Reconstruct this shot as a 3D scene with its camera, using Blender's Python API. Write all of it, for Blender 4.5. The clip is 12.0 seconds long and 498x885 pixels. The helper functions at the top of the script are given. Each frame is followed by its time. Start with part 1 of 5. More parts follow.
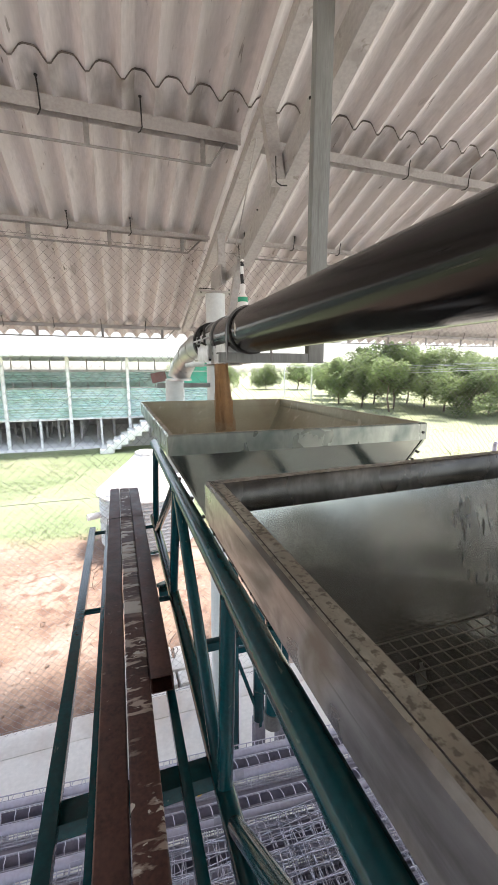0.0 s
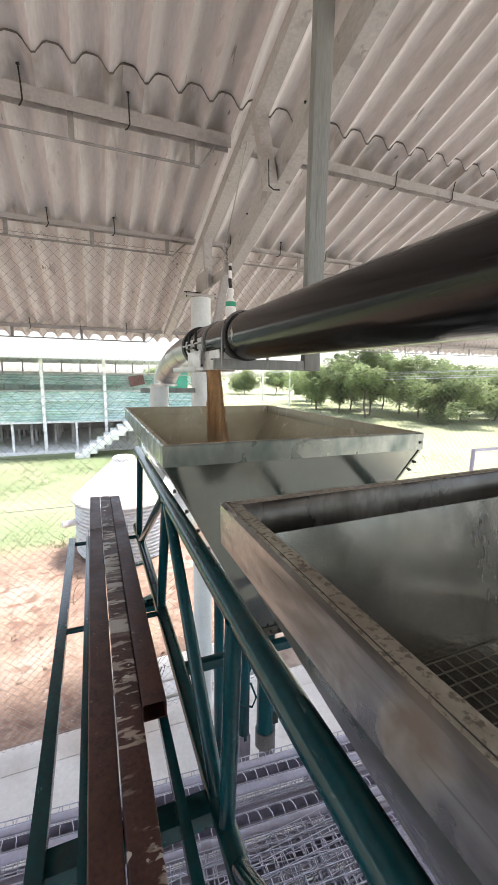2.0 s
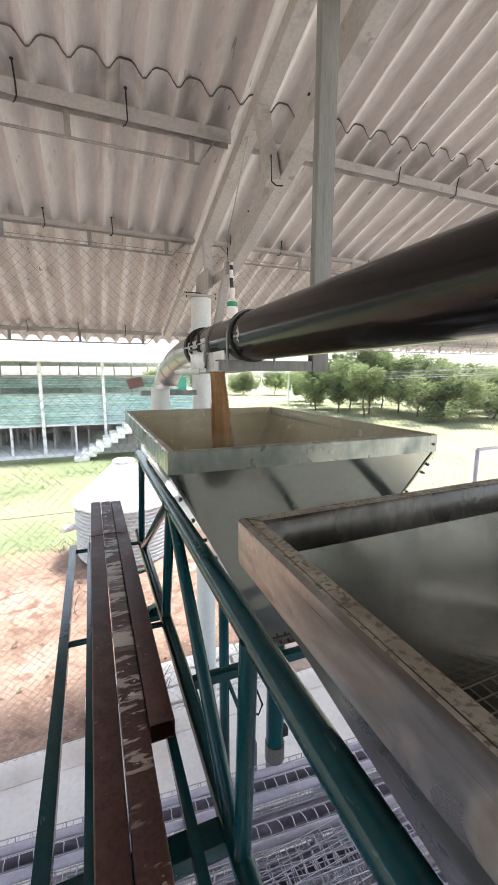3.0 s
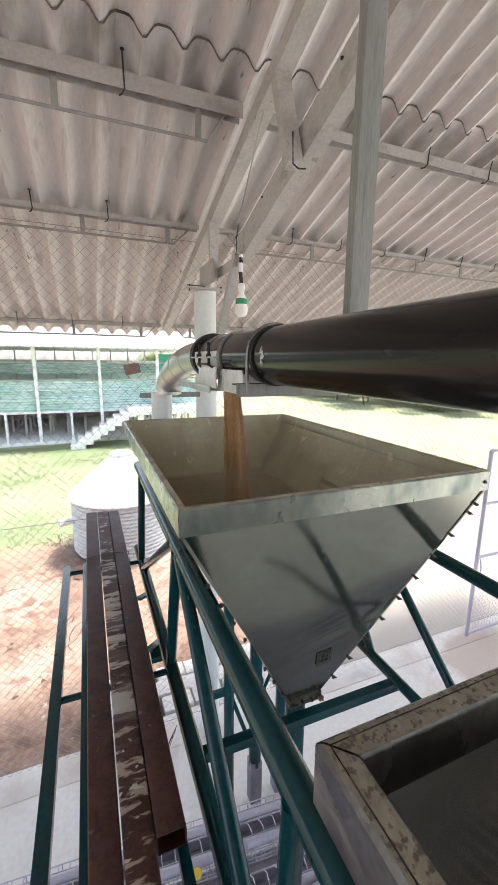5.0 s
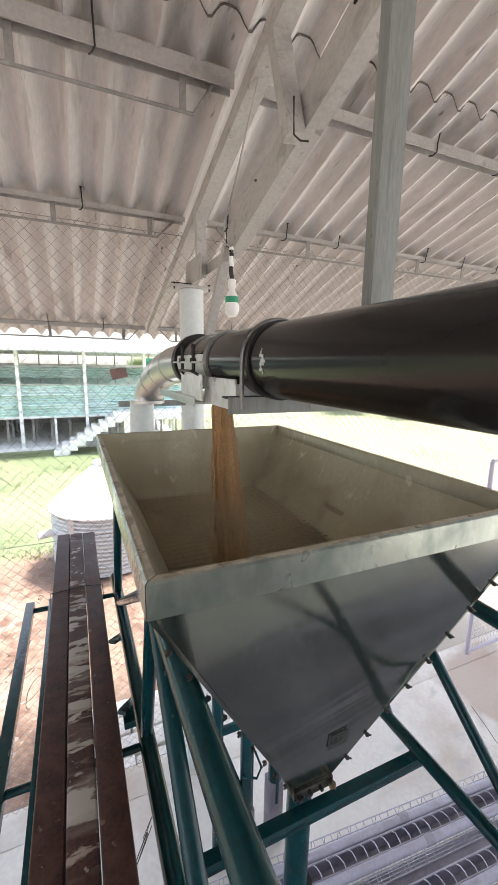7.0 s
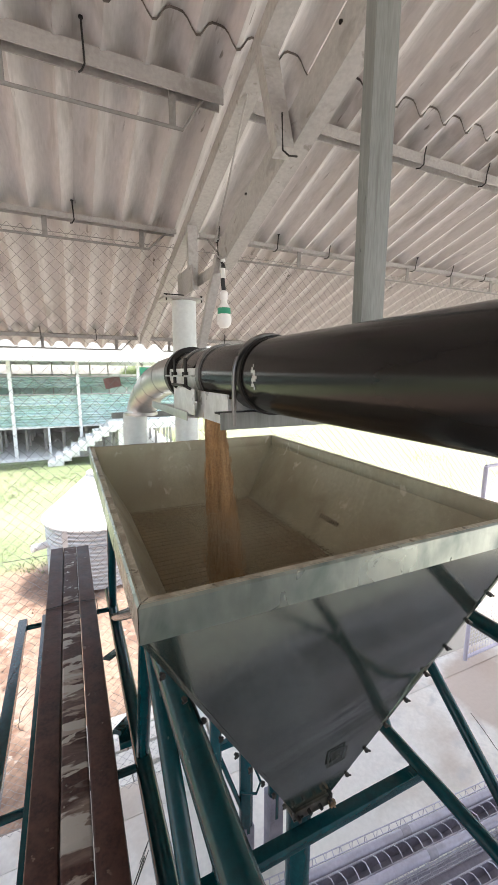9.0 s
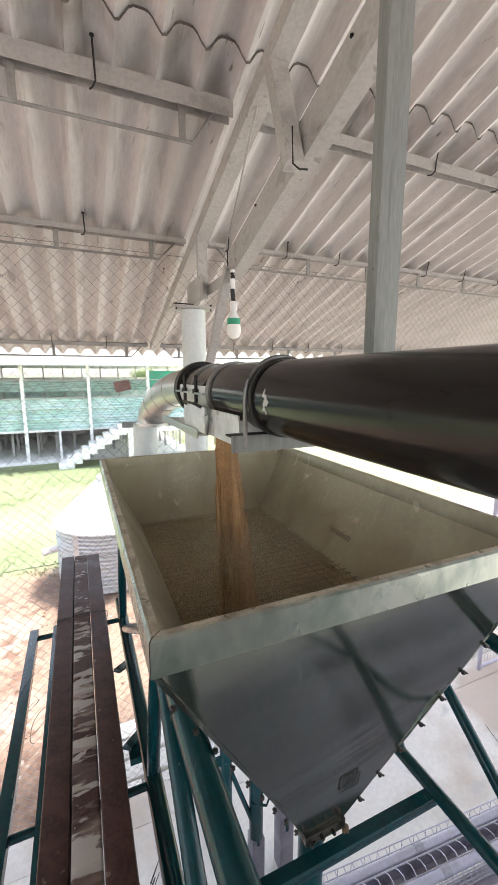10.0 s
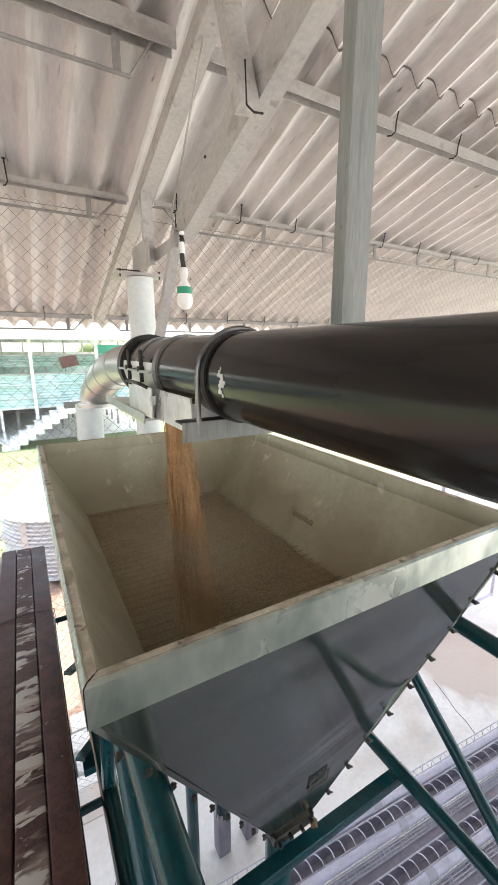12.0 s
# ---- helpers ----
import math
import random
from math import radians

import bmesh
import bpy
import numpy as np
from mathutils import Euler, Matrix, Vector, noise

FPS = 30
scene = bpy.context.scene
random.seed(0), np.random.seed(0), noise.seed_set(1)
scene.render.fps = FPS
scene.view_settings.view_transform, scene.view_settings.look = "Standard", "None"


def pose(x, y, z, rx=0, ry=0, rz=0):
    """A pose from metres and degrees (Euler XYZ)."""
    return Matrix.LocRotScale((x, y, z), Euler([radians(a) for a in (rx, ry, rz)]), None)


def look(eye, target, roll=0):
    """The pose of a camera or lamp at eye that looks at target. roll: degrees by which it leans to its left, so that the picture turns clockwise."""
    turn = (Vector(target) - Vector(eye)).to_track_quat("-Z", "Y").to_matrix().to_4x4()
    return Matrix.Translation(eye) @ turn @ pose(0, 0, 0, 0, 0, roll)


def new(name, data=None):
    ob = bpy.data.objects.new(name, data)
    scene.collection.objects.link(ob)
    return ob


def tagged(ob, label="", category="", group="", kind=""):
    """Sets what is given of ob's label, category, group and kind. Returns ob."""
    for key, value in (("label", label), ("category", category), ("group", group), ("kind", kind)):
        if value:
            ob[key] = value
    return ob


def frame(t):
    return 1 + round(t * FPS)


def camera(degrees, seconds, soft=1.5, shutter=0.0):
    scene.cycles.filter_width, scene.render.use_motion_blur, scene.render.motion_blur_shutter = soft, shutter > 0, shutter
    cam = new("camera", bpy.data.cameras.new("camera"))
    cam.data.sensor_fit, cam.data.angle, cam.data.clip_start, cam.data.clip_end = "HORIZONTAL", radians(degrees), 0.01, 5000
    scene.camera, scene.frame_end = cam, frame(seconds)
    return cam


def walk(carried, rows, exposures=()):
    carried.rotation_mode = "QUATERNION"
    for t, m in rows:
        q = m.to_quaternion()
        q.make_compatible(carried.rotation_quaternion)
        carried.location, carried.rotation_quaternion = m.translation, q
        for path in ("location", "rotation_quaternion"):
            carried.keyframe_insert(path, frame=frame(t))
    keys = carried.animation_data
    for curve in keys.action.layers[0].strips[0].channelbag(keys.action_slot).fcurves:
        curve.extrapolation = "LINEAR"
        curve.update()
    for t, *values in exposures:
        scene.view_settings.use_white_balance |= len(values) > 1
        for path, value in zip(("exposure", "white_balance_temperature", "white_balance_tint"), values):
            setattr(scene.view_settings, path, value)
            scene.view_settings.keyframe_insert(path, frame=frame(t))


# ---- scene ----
cam = camera(64.5, 12.0)
PATH = [
    (0, (-0.129, 0.366, 2.929), (0.491, 2.234, 2.572), -0.0),
    (0.5, (-0.138, 0.369, 2.954), (0.51, 2.234, 2.635), 0.1),
    (1, (-0.146, 0.378, 2.964), (0.52, 2.238, 2.649), 0.5),
    (1.5, (-0.153, 0.4, 2.952), (0.553, 2.244, 2.631), 0.8),
    (2, (-0.168, 0.435, 2.937), (0.559, 2.268, 2.603), 0.8),
    (2.5, (-0.173, 0.451, 2.927), (0.554, 2.286, 2.603), 0.0),
    (4.3, (-0.163, 0.643, 3.02), (0.597, 2.451, 2.628), 1.4),
    (4.5, (-0.149, 0.656, 3.03), (0.624, 2.456, 2.626), 1.3),
    (5, (-0.155, 0.724, 3.05), (0.584, 2.538, 2.645), 0.6),
    (5.5, (-0.126, 0.808, 3.054), (0.631, 2.617, 2.659), 0.9),
    (6, (-0.097, 0.877, 3.057), (0.671, 2.686, 2.688), 1.3),
    (6.5, (-0.086, 0.923, 3.052), (0.714, 2.717, 2.676), 0.9),
    (7, (-0.075, 0.957, 3.053), (0.718, 2.753, 2.672), 0.9),
    (8.8, (-0.065, 0.967, 3.066), (0.729, 2.764, 2.692), -0.2),
    (9, (-0.069, 0.961, 3.069), (0.75, 2.753, 2.723), 0.2),
    (9.5, (-0.07, 0.962, 3.084), (0.722, 2.771, 2.762), 0.4),
    (10, (-0.067, 0.977, 3.109), (0.711, 2.788, 2.772), -0.1),
    (10.5, (-0.059, 1.006, 3.118), (0.767, 2.79, 2.746), 0.9),
    (11, (-0.041, 1.04, 3.119), (0.849, 2.785, 2.715), 0.5),
    (11.5, (-0.03, 1.063, 3.119), (0.901, 2.776, 2.67), -0.0),
    (12, (-0.02, 1.076, 3.11), (0.942, 2.769, 2.651), -0.1),
]
EXPOSURES = [(0.0, 1.80, 6450, 12), (2.5, 1.80, 6450, 12), (4.5, 1.80, 6450, 12), (6.5, 1.85, 6450, 12), (9.5, 1.93, 6450, 11), (10.5, 2.06, 6450, 11), (11.2, 2.16, 6450, 10), (12.0, 2.29, 6450, 10)]
walk(cam, [(t, look(eye, target, roll)) for t, eye, target, roll in PATH], EXPOSURES)


# ---- world, sun, exposure ----
world = bpy.data.worlds.new("world")
scene.world = world
world.use_nodes = True
wn = world.node_tree
sky = wn.nodes.new("ShaderNodeTexSky")
sky.sky_type, sky.sun_disc = "NISHITA", False
sky.sun_elevation, sky.sun_rotation = radians(68), radians(60)
sky.air_density, sky.dust_density, sky.ozone_density = 1.0, 1.8, 0.9
haze = wn.nodes.new("ShaderNodeHueSaturation")
haze.inputs["Saturation"].default_value = 0.55
wn.links.new(sky.outputs[0], haze.inputs["Color"])
wn.links.new(haze.outputs[0], wn.nodes["Background"].inputs[0])
wn.nodes["Background"].inputs[1].default_value = 0.15
sun_data = bpy.data.lights.new("sun", "SUN")
sun_data.energy, sun_data.angle, sun_data.color = 2.7, radians(12), (1.0, 0.95, 0.87)
sun = new("sun", sun_data)
sun.matrix_world = look((7, 4, 20), (0, 0, 0))


# ---- materials ----
def mat(name, base, rough=0.6, metal=0.0, vary=0.25, scale=6.0, fine=60.0, bump=0.15, dist=0.002, second=None,
        cover=0.45, sharp=0.12, patch=3.0, stretch=(1, 1, 1), island=0.0, rough_vary=0.12, spec=0.5, warp=0.0):
    """Base colour varied at two scales, an optional second colour in patches (stains, rust, bare metal), fine relief."""
    m = bpy.data.materials.new(name)
    m.use_nodes = True
    n, l = m.node_tree.nodes, m.node_tree.links
    b = n["Principled BSDF"]
    co = n.new("ShaderNodeTexCoord")
    mp = n.new("ShaderNodeMapping")
    mp.inputs["Scale"].default_value = stretch
    l.new(co.outputs["Object"], mp.inputs[0])

    def noise_tex(sc, detail, off=0.0):
        t = n.new("ShaderNodeTexNoise")
        t.inputs["Scale"].default_value, t.inputs["Detail"].default_value = sc, detail
        t.inputs["Distortion"].default_value = off
        l.new(mp.outputs[0], t.inputs["Vector"])
        return t

    big, small = noise_tex(scale, 5), noise_tex(fine, 3)
    add = n.new("ShaderNodeMath")
    add.operation = "ADD"
    l.new(big.outputs["Fac"], add.inputs[0])
    l.new(small.outputs["Fac"], add.inputs[1])
    rng = n.new("ShaderNodeMapRange")
    rng.inputs["From Min"].default_value, rng.inputs["From Max"].default_value = 0.7, 1.3
    rng.inputs["To Min"].default_value, rng.inputs["To Max"].default_value = 1 - vary, 1 + vary
    l.new(add.outputs[0], rng.inputs["Value"])
    val = rng.outputs[0]
    if island:
        gi = n.new("ShaderNodeObjectInfo")
        r2 = n.new("ShaderNodeMapRange")
        r2.inputs["To Min"].default_value, r2.inputs["To Max"].default_value = 1 - island, 1 + island
        l.new(gi.outputs["Random"], r2.inputs["Value"])
        mu = n.new("ShaderNodeMath")
        mu.operation = "MULTIPLY"
        l.new(val, mu.inputs[0])
        l.new(r2.outputs[0], mu.inputs[1])
        val = mu.outputs[0]
    col = n.new("ShaderNodeMix")
    col.data_type, col.blend_type = "RGBA", "MULTIPLY"
    col.inputs["Factor"].default_value = 1.0
    col.inputs["A"].default_value = (*base, 1)
    l.new(val, col.inputs["B"])
    out = col.outputs["Result"]
    if second:
        pt = noise_tex(patch, 6, 0.4)
        pr = n.new("ShaderNodeMapRange")
        pr.inputs["From Min"].default_value, pr.inputs["From Max"].default_value = 1 - cover - sharp, 1 - cover + sharp
        l.new(pt.outputs["Fac"], pr.inputs["Value"])
        mx = n.new("ShaderNodeMix")
        mx.data_type = "RGBA"
        l.new(pr.outputs[0], mx.inputs["Factor"])
        l.new(out, mx.inputs["A"])
        mx.inputs["B"].default_value = (*second, 1)
        out = mx.outputs["Result"]
    l.new(out, b.inputs["Base Color"])
    rr = n.new("ShaderNodeMapRange")
    rr.inputs["From Min"].default_value, rr.inputs["From Max"].default_value = 0.3, 0.7
    rr.inputs["To Min"].default_value = max(0.02, rough - rough_vary)
    rr.inputs["To Max"].default_value = min(1.0, rough + rough_vary)
    l.new(big.outputs["Fac"], rr.inputs["Value"])
    l.new(rr.outputs[0], b.inputs["Roughness"])
    b.inputs["Metallic"].default_value = metal
    b.inputs["Specular IOR Level"].default_value = spec
    bp = n.new("ShaderNodeBump")
    bp.inputs["Strength"].default_value, bp.inputs["Distance"].default_value = bump, dist
    l.new(small.outputs["Fac"], bp.inputs["Height"])
    if warp:
        wv = noise_tex(scale * 0.8, 2, 0.3)
        wb = n.new("ShaderNodeBump")
        wb.inputs["Strength"].default_value, wb.inputs["Distance"].default_value = 1.0, warp
        l.new(wv.outputs["Fac"], wb.inputs["Height"])
        l.new(wb.outputs[0], bp.inputs["Normal"])
    l.new(bp.outputs[0], b.inputs["Normal"])
    return m


def fibre_cement(name):
    return mat(name, (0.57, 0.545, 0.525), 0.85, 0, 0.10, 2.5, 40, 0.25, 0.003, (0.49, 0.47, 0.45), 0.37, 0.16, 2.2, (3.2, 0.5, 1))


M_ROOF, M_ROOF_LOW = fibre_cement("fibre_cement"), fibre_cement("fibre_cement_grimed")
# the cream paint again, darkened for the purlin faces that get less light
M_CREAM_SHADED = mat("shaded_cream_paint", (0.36, 0.345, 0.325), 0.55, 0, 0.14, 5, 70, 0.1, 0.001, (0.28, 0.265, 0.245), 0.36, 0.06, 12)
M_PLATE = mat("pale_zinc_plate", (0.66, 0.67, 0.645), 0.35, 0.15, 0.12, 9, 70, 0.05, 0.001, (0.46, 0.455, 0.42), 0.4, 0.15, 14)
M_CLAMP = mat("clamp_steel", (0.20, 0.195, 0.185), 0.35, 0.8, 0.2, 10, 80)
# near-black colour that stands for the shade below the empty hopper's grid
M_DARK_BED = mat("painted_hopper_dark", (0.045, 0.04, 0.034), 0.7, 0, 0.4, 14, 120, 0.6, 0.004, (0.09, 0.08, 0.065), 0.4, 0.12, 9)
M_DUST = mat("grain_dust", (0.50, 0.445, 0.30), 0.9, 0, 0.15, 6, 60)
M_LATTICE = mat("grimy_lattice_paint", (0.25, 0.24, 0.225), 0.6, 0, 0.2, 8, 60, 0.1, 0.001)
M_EDGE = mat("grimy_cut_edge", (0.13, 0.115, 0.10), 0.9, 0, 0.4, 14, 60)
M_CREAM = mat("cream_paint", (0.40, 0.385, 0.36), 0.55, 0, 0.14, 5, 70, 0.1, 0.001, (0.31, 0.295, 0.27), 0.36, 0.06, 12)
M_POST = mat("post_paint", (0.225, 0.235, 0.22), 0.6, 0, 0.2, 5, 60, 0.2, 0.001, (0.17, 0.175, 0.165), 0.42, 0.14, 5, (4, 4, 0.4))
M_COLUMN = mat("column_paint", (0.66, 0.70, 0.68), 0.5, 0, 0.08, 3, 50, 0.08, 0.001)
M_TEAL = mat("teal_enamel", (0.002, 0.040, 0.048), 0.2, 0, 0.25, 6, 80, 0.12, 0.001, (0.005, 0.032, 0.038), 0.35, 0.08, 9, rough_vary=0.06, spec=0.34)
M_BROWN = mat("red_oxide_primer", (0.058, 0.024, 0.018), 0.5, 0, 0.5, 12, 120, 0.25, 0.001, (0.090, 0.040, 0.030), 0.4, 0.16, 20, spec=0.32)
M_BROWN_CHIP = mat("chipped_primer", (0.062, 0.026, 0.020), 0.5, 0, 0.45, 12, 110, 0.25, 0.001, spec=0.32)
M_GALV = mat("galvanised_sheet", (0.255, 0.285, 0.245), 0.10, 0.9, 0.12, 3, 45, 0.03, 0.001, rough_vary=0.06, warp=0.0022)
M_GALV_RIM = mat("bright_rim_sheet", (0.34, 0.37, 0.325), 0.28, 0.7, 0.16, 6, 60, 0.04, 0.001, (0.23, 0.265, 0.235), 0.42, 0.16, 7, (1, 1, 0.5), rough_vary=0.08, warp=0.002)
M_GALV_OLD = mat("worn_galvanised_sheet", (0.31, 0.31, 0.305), 0.26, 0.85, 0.3, 10, 130, 0.06, 0.001, (0.17, 0.165, 0.16), 0.45, 0.22, 9, rough_vary=0.1, warp=0.003)
M_GALV_OUT = mat("dull_galvanised_sheet", (0.25, 0.255, 0.235), 0.3, 0.9, 0.2, 5, 70, 0.05, 0.001, (0.17, 0.17, 0.15), 0.42, 0.2, 5, rough_vary=0.08, warp=0.002)
M_GALV_DARK = mat("oiled_galvanised_sheet", (0.74, 0.775, 0.75), 0.16, 0.95, 0.15, 5, 70, 0.02, 0.001, (0.38, 0.41, 0.385), 0.40, 0.22, 4, rough_vary=0.06, warp=0.0001)
M_LIP = mat("dusty_rim", (0.46, 0.41, 0.31), 0.7, 0.1, 0.25, 9, 120, 0.3, 0.001, (0.24, 0.20, 0.14), 0.42, 0.08, 15)
M_DUCT = mat("zinc_duct", (0.52, 0.515, 0.50), 0.36, 0.85, 0.12, 8, 60, 0.05, 0.001, (0.42, 0.42, 0.40), 0.45, 0.2, 8, rough_vary=0.07, warp=0.001)
# grime on flange and groove; on the inner rim its dark colour paints the shadow
M_GRIME_SHADE = mat("grimed_shaded_steel", (0.10, 0.095, 0.085), 0.28, 0.9, 0.4, 8, 90, 0.1, 0.001, (0.05, 0.045, 0.038), 0.45, 0.14, 12, (1, 1, 0.5))
M_LIP_OLD = mat("grimy_rim", (0.36, 0.34, 0.27), 0.5, 0.1, 0.4, 22, 130, 0.35, 0.001, (0.22, 0.20, 0.16), 0.44, 0.24, 40, (1.2, 0.7, 1))
M_GRID_OLD = mat("dull_grid_wire", (0.21, 0.195, 0.165), 0.45, 0.7, 0.2, 12, 90)
M_INK2 = mat("faded_print", (0.19, 0.165, 0.125), 0.8, 0, 0.2)
M_INK = mat("black_ink", (0.045, 0.045, 0.042), 0.6, 0, 0.3)
M_MEAL = mat("meal", (0.17, 0.115, 0.065), 0.95, 0, 0.3, 8, 120, 0.6, 0.004, (0.24, 0.165, 0.09), 0.45, 0.12, 5)
M_DUSTY = mat("dusty_sheet", (0.44, 0.41, 0.295), 0.5, 0.4, 0.10, 3, 60, 0.1, 0.001, (0.35, 0.315, 0.21), 0.45, 0.15, 2.5)
M_PIPE = mat("black_pipe", (0.010, 0.0088, 0.0082), 0.16, 0, 0.3, 4, 50, 0.02, 0.001, (0.022, 0.018, 0.015), 0.4, 0.15, 5, (1, 0.25, 1), rough_vary=0.04, spec=0.28)
M_SCUFF = mat("scuffed_patch", (0.5, 0.5, 0.47), 0.6, 0.2, 0.2, 20, 90)
M_DARK = mat("dark_steel", (0.03, 0.028, 0.026), 0.5, 0.6, 0.3, 10, 80)
M_WIRE = mat("grid_wire", (0.20, 0.16, 0.105), 0.6, 0.3, 0.25, 12, 90)
M_GRAIN = mat("grain", (0.36, 0.21, 0.095), 0.85, 0, 0.25, 30, 200, 0.4, 0.003)
M_CONC = mat("concrete_floor", (0.68, 0.65, 0.60), 0.7, 0, 0.1, 1.2, 30, 0.15, 0.002, (0.62, 0.585, 0.54), 0.36, 0.12, 0.9)
M_WHITE = mat("white_paint", (0.80, 0.80, 0.78), 0.6, 0, 0.06, 2, 30, 0.1, 0.001, (0.62, 0.60, 0.55), 0.3, 0.1, 3)
M_TANK = mat("zinc_tank", (0.60, 0.62, 0.64), 0.4, 0.5, 0.08, 2, 30, 0.05, 0.001)
M_LILAC = mat("lilac_paint", (0.52, 0.49, 0.60), 0.45, 0, 0.08, 4, 50, 0.08, 0.001)
M_TROUGH = mat("grey_trough", (0.19, 0.18, 0.225), 0.5, 0, 0.2, 6, 60, 0.15, 0.001, (0.25, 0.235, 0.28), 0.4, 0.1, 8)
M_PVC = mat("pale_pipe", (0.40, 0.385, 0.46), 0.4, 0, 0.12, 6, 60, 0.1, 0.001, (0.29, 0.28, 0.32), 0.35, 0.1, 10)
M_SLEEVE = mat("grey_sleeve", (0.30, 0.29, 0.33), 0.5, 0, 0.15, 8, 60)
M_ZINC = mat("zinc_wire", (0.44, 0.43, 0.49), 0.45, 0.5, 0.15, 12, 60)
M_LINK = mat("chain_wire", (0.26, 0.25, 0.245), 0.6, 0.2, 0.15, 12, 60)
M_NET = mat("green_net", (0.44, 0.60, 0.555), 0.8, 0, 0.25, 1.5, 20, 0.3, 0.01, (0.65, 0.755, 0.73), 0.45, 0.15, 1.2)
M_NET_DEEP = mat("deep_green_net", (0.07, 0.34, 0.24), 0.8, 0, 0.25, 1.5, 20)
# shade inside and under the poultry house, put into the colour of its parts
M_SHADE = mat("coop_painted_shade", (0.38, 0.365, 0.35), 0.9, 0, 0.3, 1, 8)
M_RUSTY = mat("red_sheet", (0.22, 0.105, 0.095), 0.6, 0, 0.4, 3, 20)
M_BARK = mat("bark", (0.16, 0.12, 0.09), 0.9, 0, 0.3, 5, 30, 0.5, 0.01)
M_LEAF = mat("leaves", (0.21, 0.28, 0.125), 0.7, 0, 0.45, 0.6, 5, 0.1, 0.002, (0.36, 0.42, 0.21), 0.45, 0.15, 0.5, island=0.25, spec=0.25)
M_GRASS = mat("lawn_blades", (0.24, 0.285, 0.15), 0.8, 0, 0.3, 0.4, 3, 0.1, 0.002, (0.32, 0.335, 0.205), 0.45, 0.15, 0.35, spec=0.2)
M_FIELD = mat("field_blades", (0.26, 0.30, 0.145), 0.8, 0, 0.3, 0.4, 3, 0.1, 0.002, (0.35, 0.36, 0.21), 0.45, 0.15, 0.35, spec=0.15)
M_BULB = mat("bulb_glass", (0.85, 0.85, 0.82), 0.25, 0, 0.03)
M_BULB_GREEN = mat("green_band", (0.02, 0.30, 0.16), 0.4, 0, 0.1)
M_BLACK = mat("black_tape", (0.015, 0.015, 0.016), 0.5, 0, 0.2)
M_YELLOW = mat("yellow_plastic", (0.65, 0.45, 0.04), 0.5, 0, 0.15)
M_BLOCK = mat("pale_block", (0.62, 0.60, 0.56), 0.8, 0, 0.15, 4, 40, 0.3, 0.003, island=0.08)


def layer(m, color, scale, cover, sharp=0.04, stretch=(1, 1, 1), distort=0.3, clump=None, detail=7, rough=None, metal=None, along=None):
    """Lays dirt, chips, specks or scratches over a material; clump (scale, cover) gathers them in places."""
    n, l = m.node_tree.nodes, m.node_tree.links
    b = n["Principled BSDF"]

    def mask(sc, cov, sh, st, di, de):
        co, mp, tx, mr = (n.new(k) for k in ("ShaderNodeTexCoord", "ShaderNodeMapping", "ShaderNodeTexNoise", "ShaderNodeMapRange"))
        mp.inputs["Scale"].default_value = st
        mp.inputs["Location"].default_value = (scale * 0.37, scale * 0.11, 1.7)
        tx.inputs["Scale"].default_value, tx.inputs["Detail"].default_value, tx.inputs["Distortion"].default_value = sc, de, di
        mr.inputs["From Min"].default_value, mr.inputs["From Max"].default_value = 1 - cov - sh, 1 - cov + sh
        l.new(co.outputs["Object"], mp.inputs[0])
        l.new(mp.outputs[0], tx.inputs["Vector"])
        l.new(tx.outputs["Fac"], mr.inputs["Value"])
        return mr.outputs[0]

    f = mask(scale, cover, sharp, stretch, distort, detail)
    if clump:
        mu = n.new("ShaderNodeMath")
        mu.operation = "MULTIPLY"
        l.new(f, mu.inputs[0])
        l.new(mask(clump[0], clump[1], 0.07, (1, 1, 1), 0.2, 3), mu.inputs[1])
        f = mu.outputs[0]
    if along:
        co, sp, mr, mu = (n.new(k) for k in ("ShaderNodeTexCoord", "ShaderNodeSeparateXYZ", "ShaderNodeMapRange", "ShaderNodeMath"))
        mr.inputs["From Min"].default_value, mr.inputs["From Max"].default_value = along
        mu.operation = "MULTIPLY"
        l.new(co.outputs["Object"], sp.inputs[0])
        l.new(sp.outputs["Y"], mr.inputs["Value"])
        l.new(mr.outputs[0], mu.inputs[0])
        l.new(f, mu.inputs[1])
        f = mu.outputs[0]
    mx = n.new("ShaderNodeMix")
    mx.data_type = "RGBA"
    l.new(f, mx.inputs["Factor"])
    l.new(b.inputs["Base Color"].links[0].from_socket, mx.inputs["A"])
    mx.inputs["B"].default_value = (*color, 1)
    l.new(mx.outputs["Result"], b.inputs["Base Color"])
    for key, to in (("Roughness", rough), ("Metallic", metal)):
        if to is not None:
            mf = n.new("ShaderNodeMix")
            l.new(f, mf.inputs["Factor"])
            sock = b.inputs[key]
            if sock.links:
                l.new(sock.links[0].from_socket, mf.inputs["A"])
            else:
                mf.inputs["A"].default_value = sock.default_value
            mf.inputs["B"].default_value = to
            l.new(mf.outputs["Result"], sock)
    return m


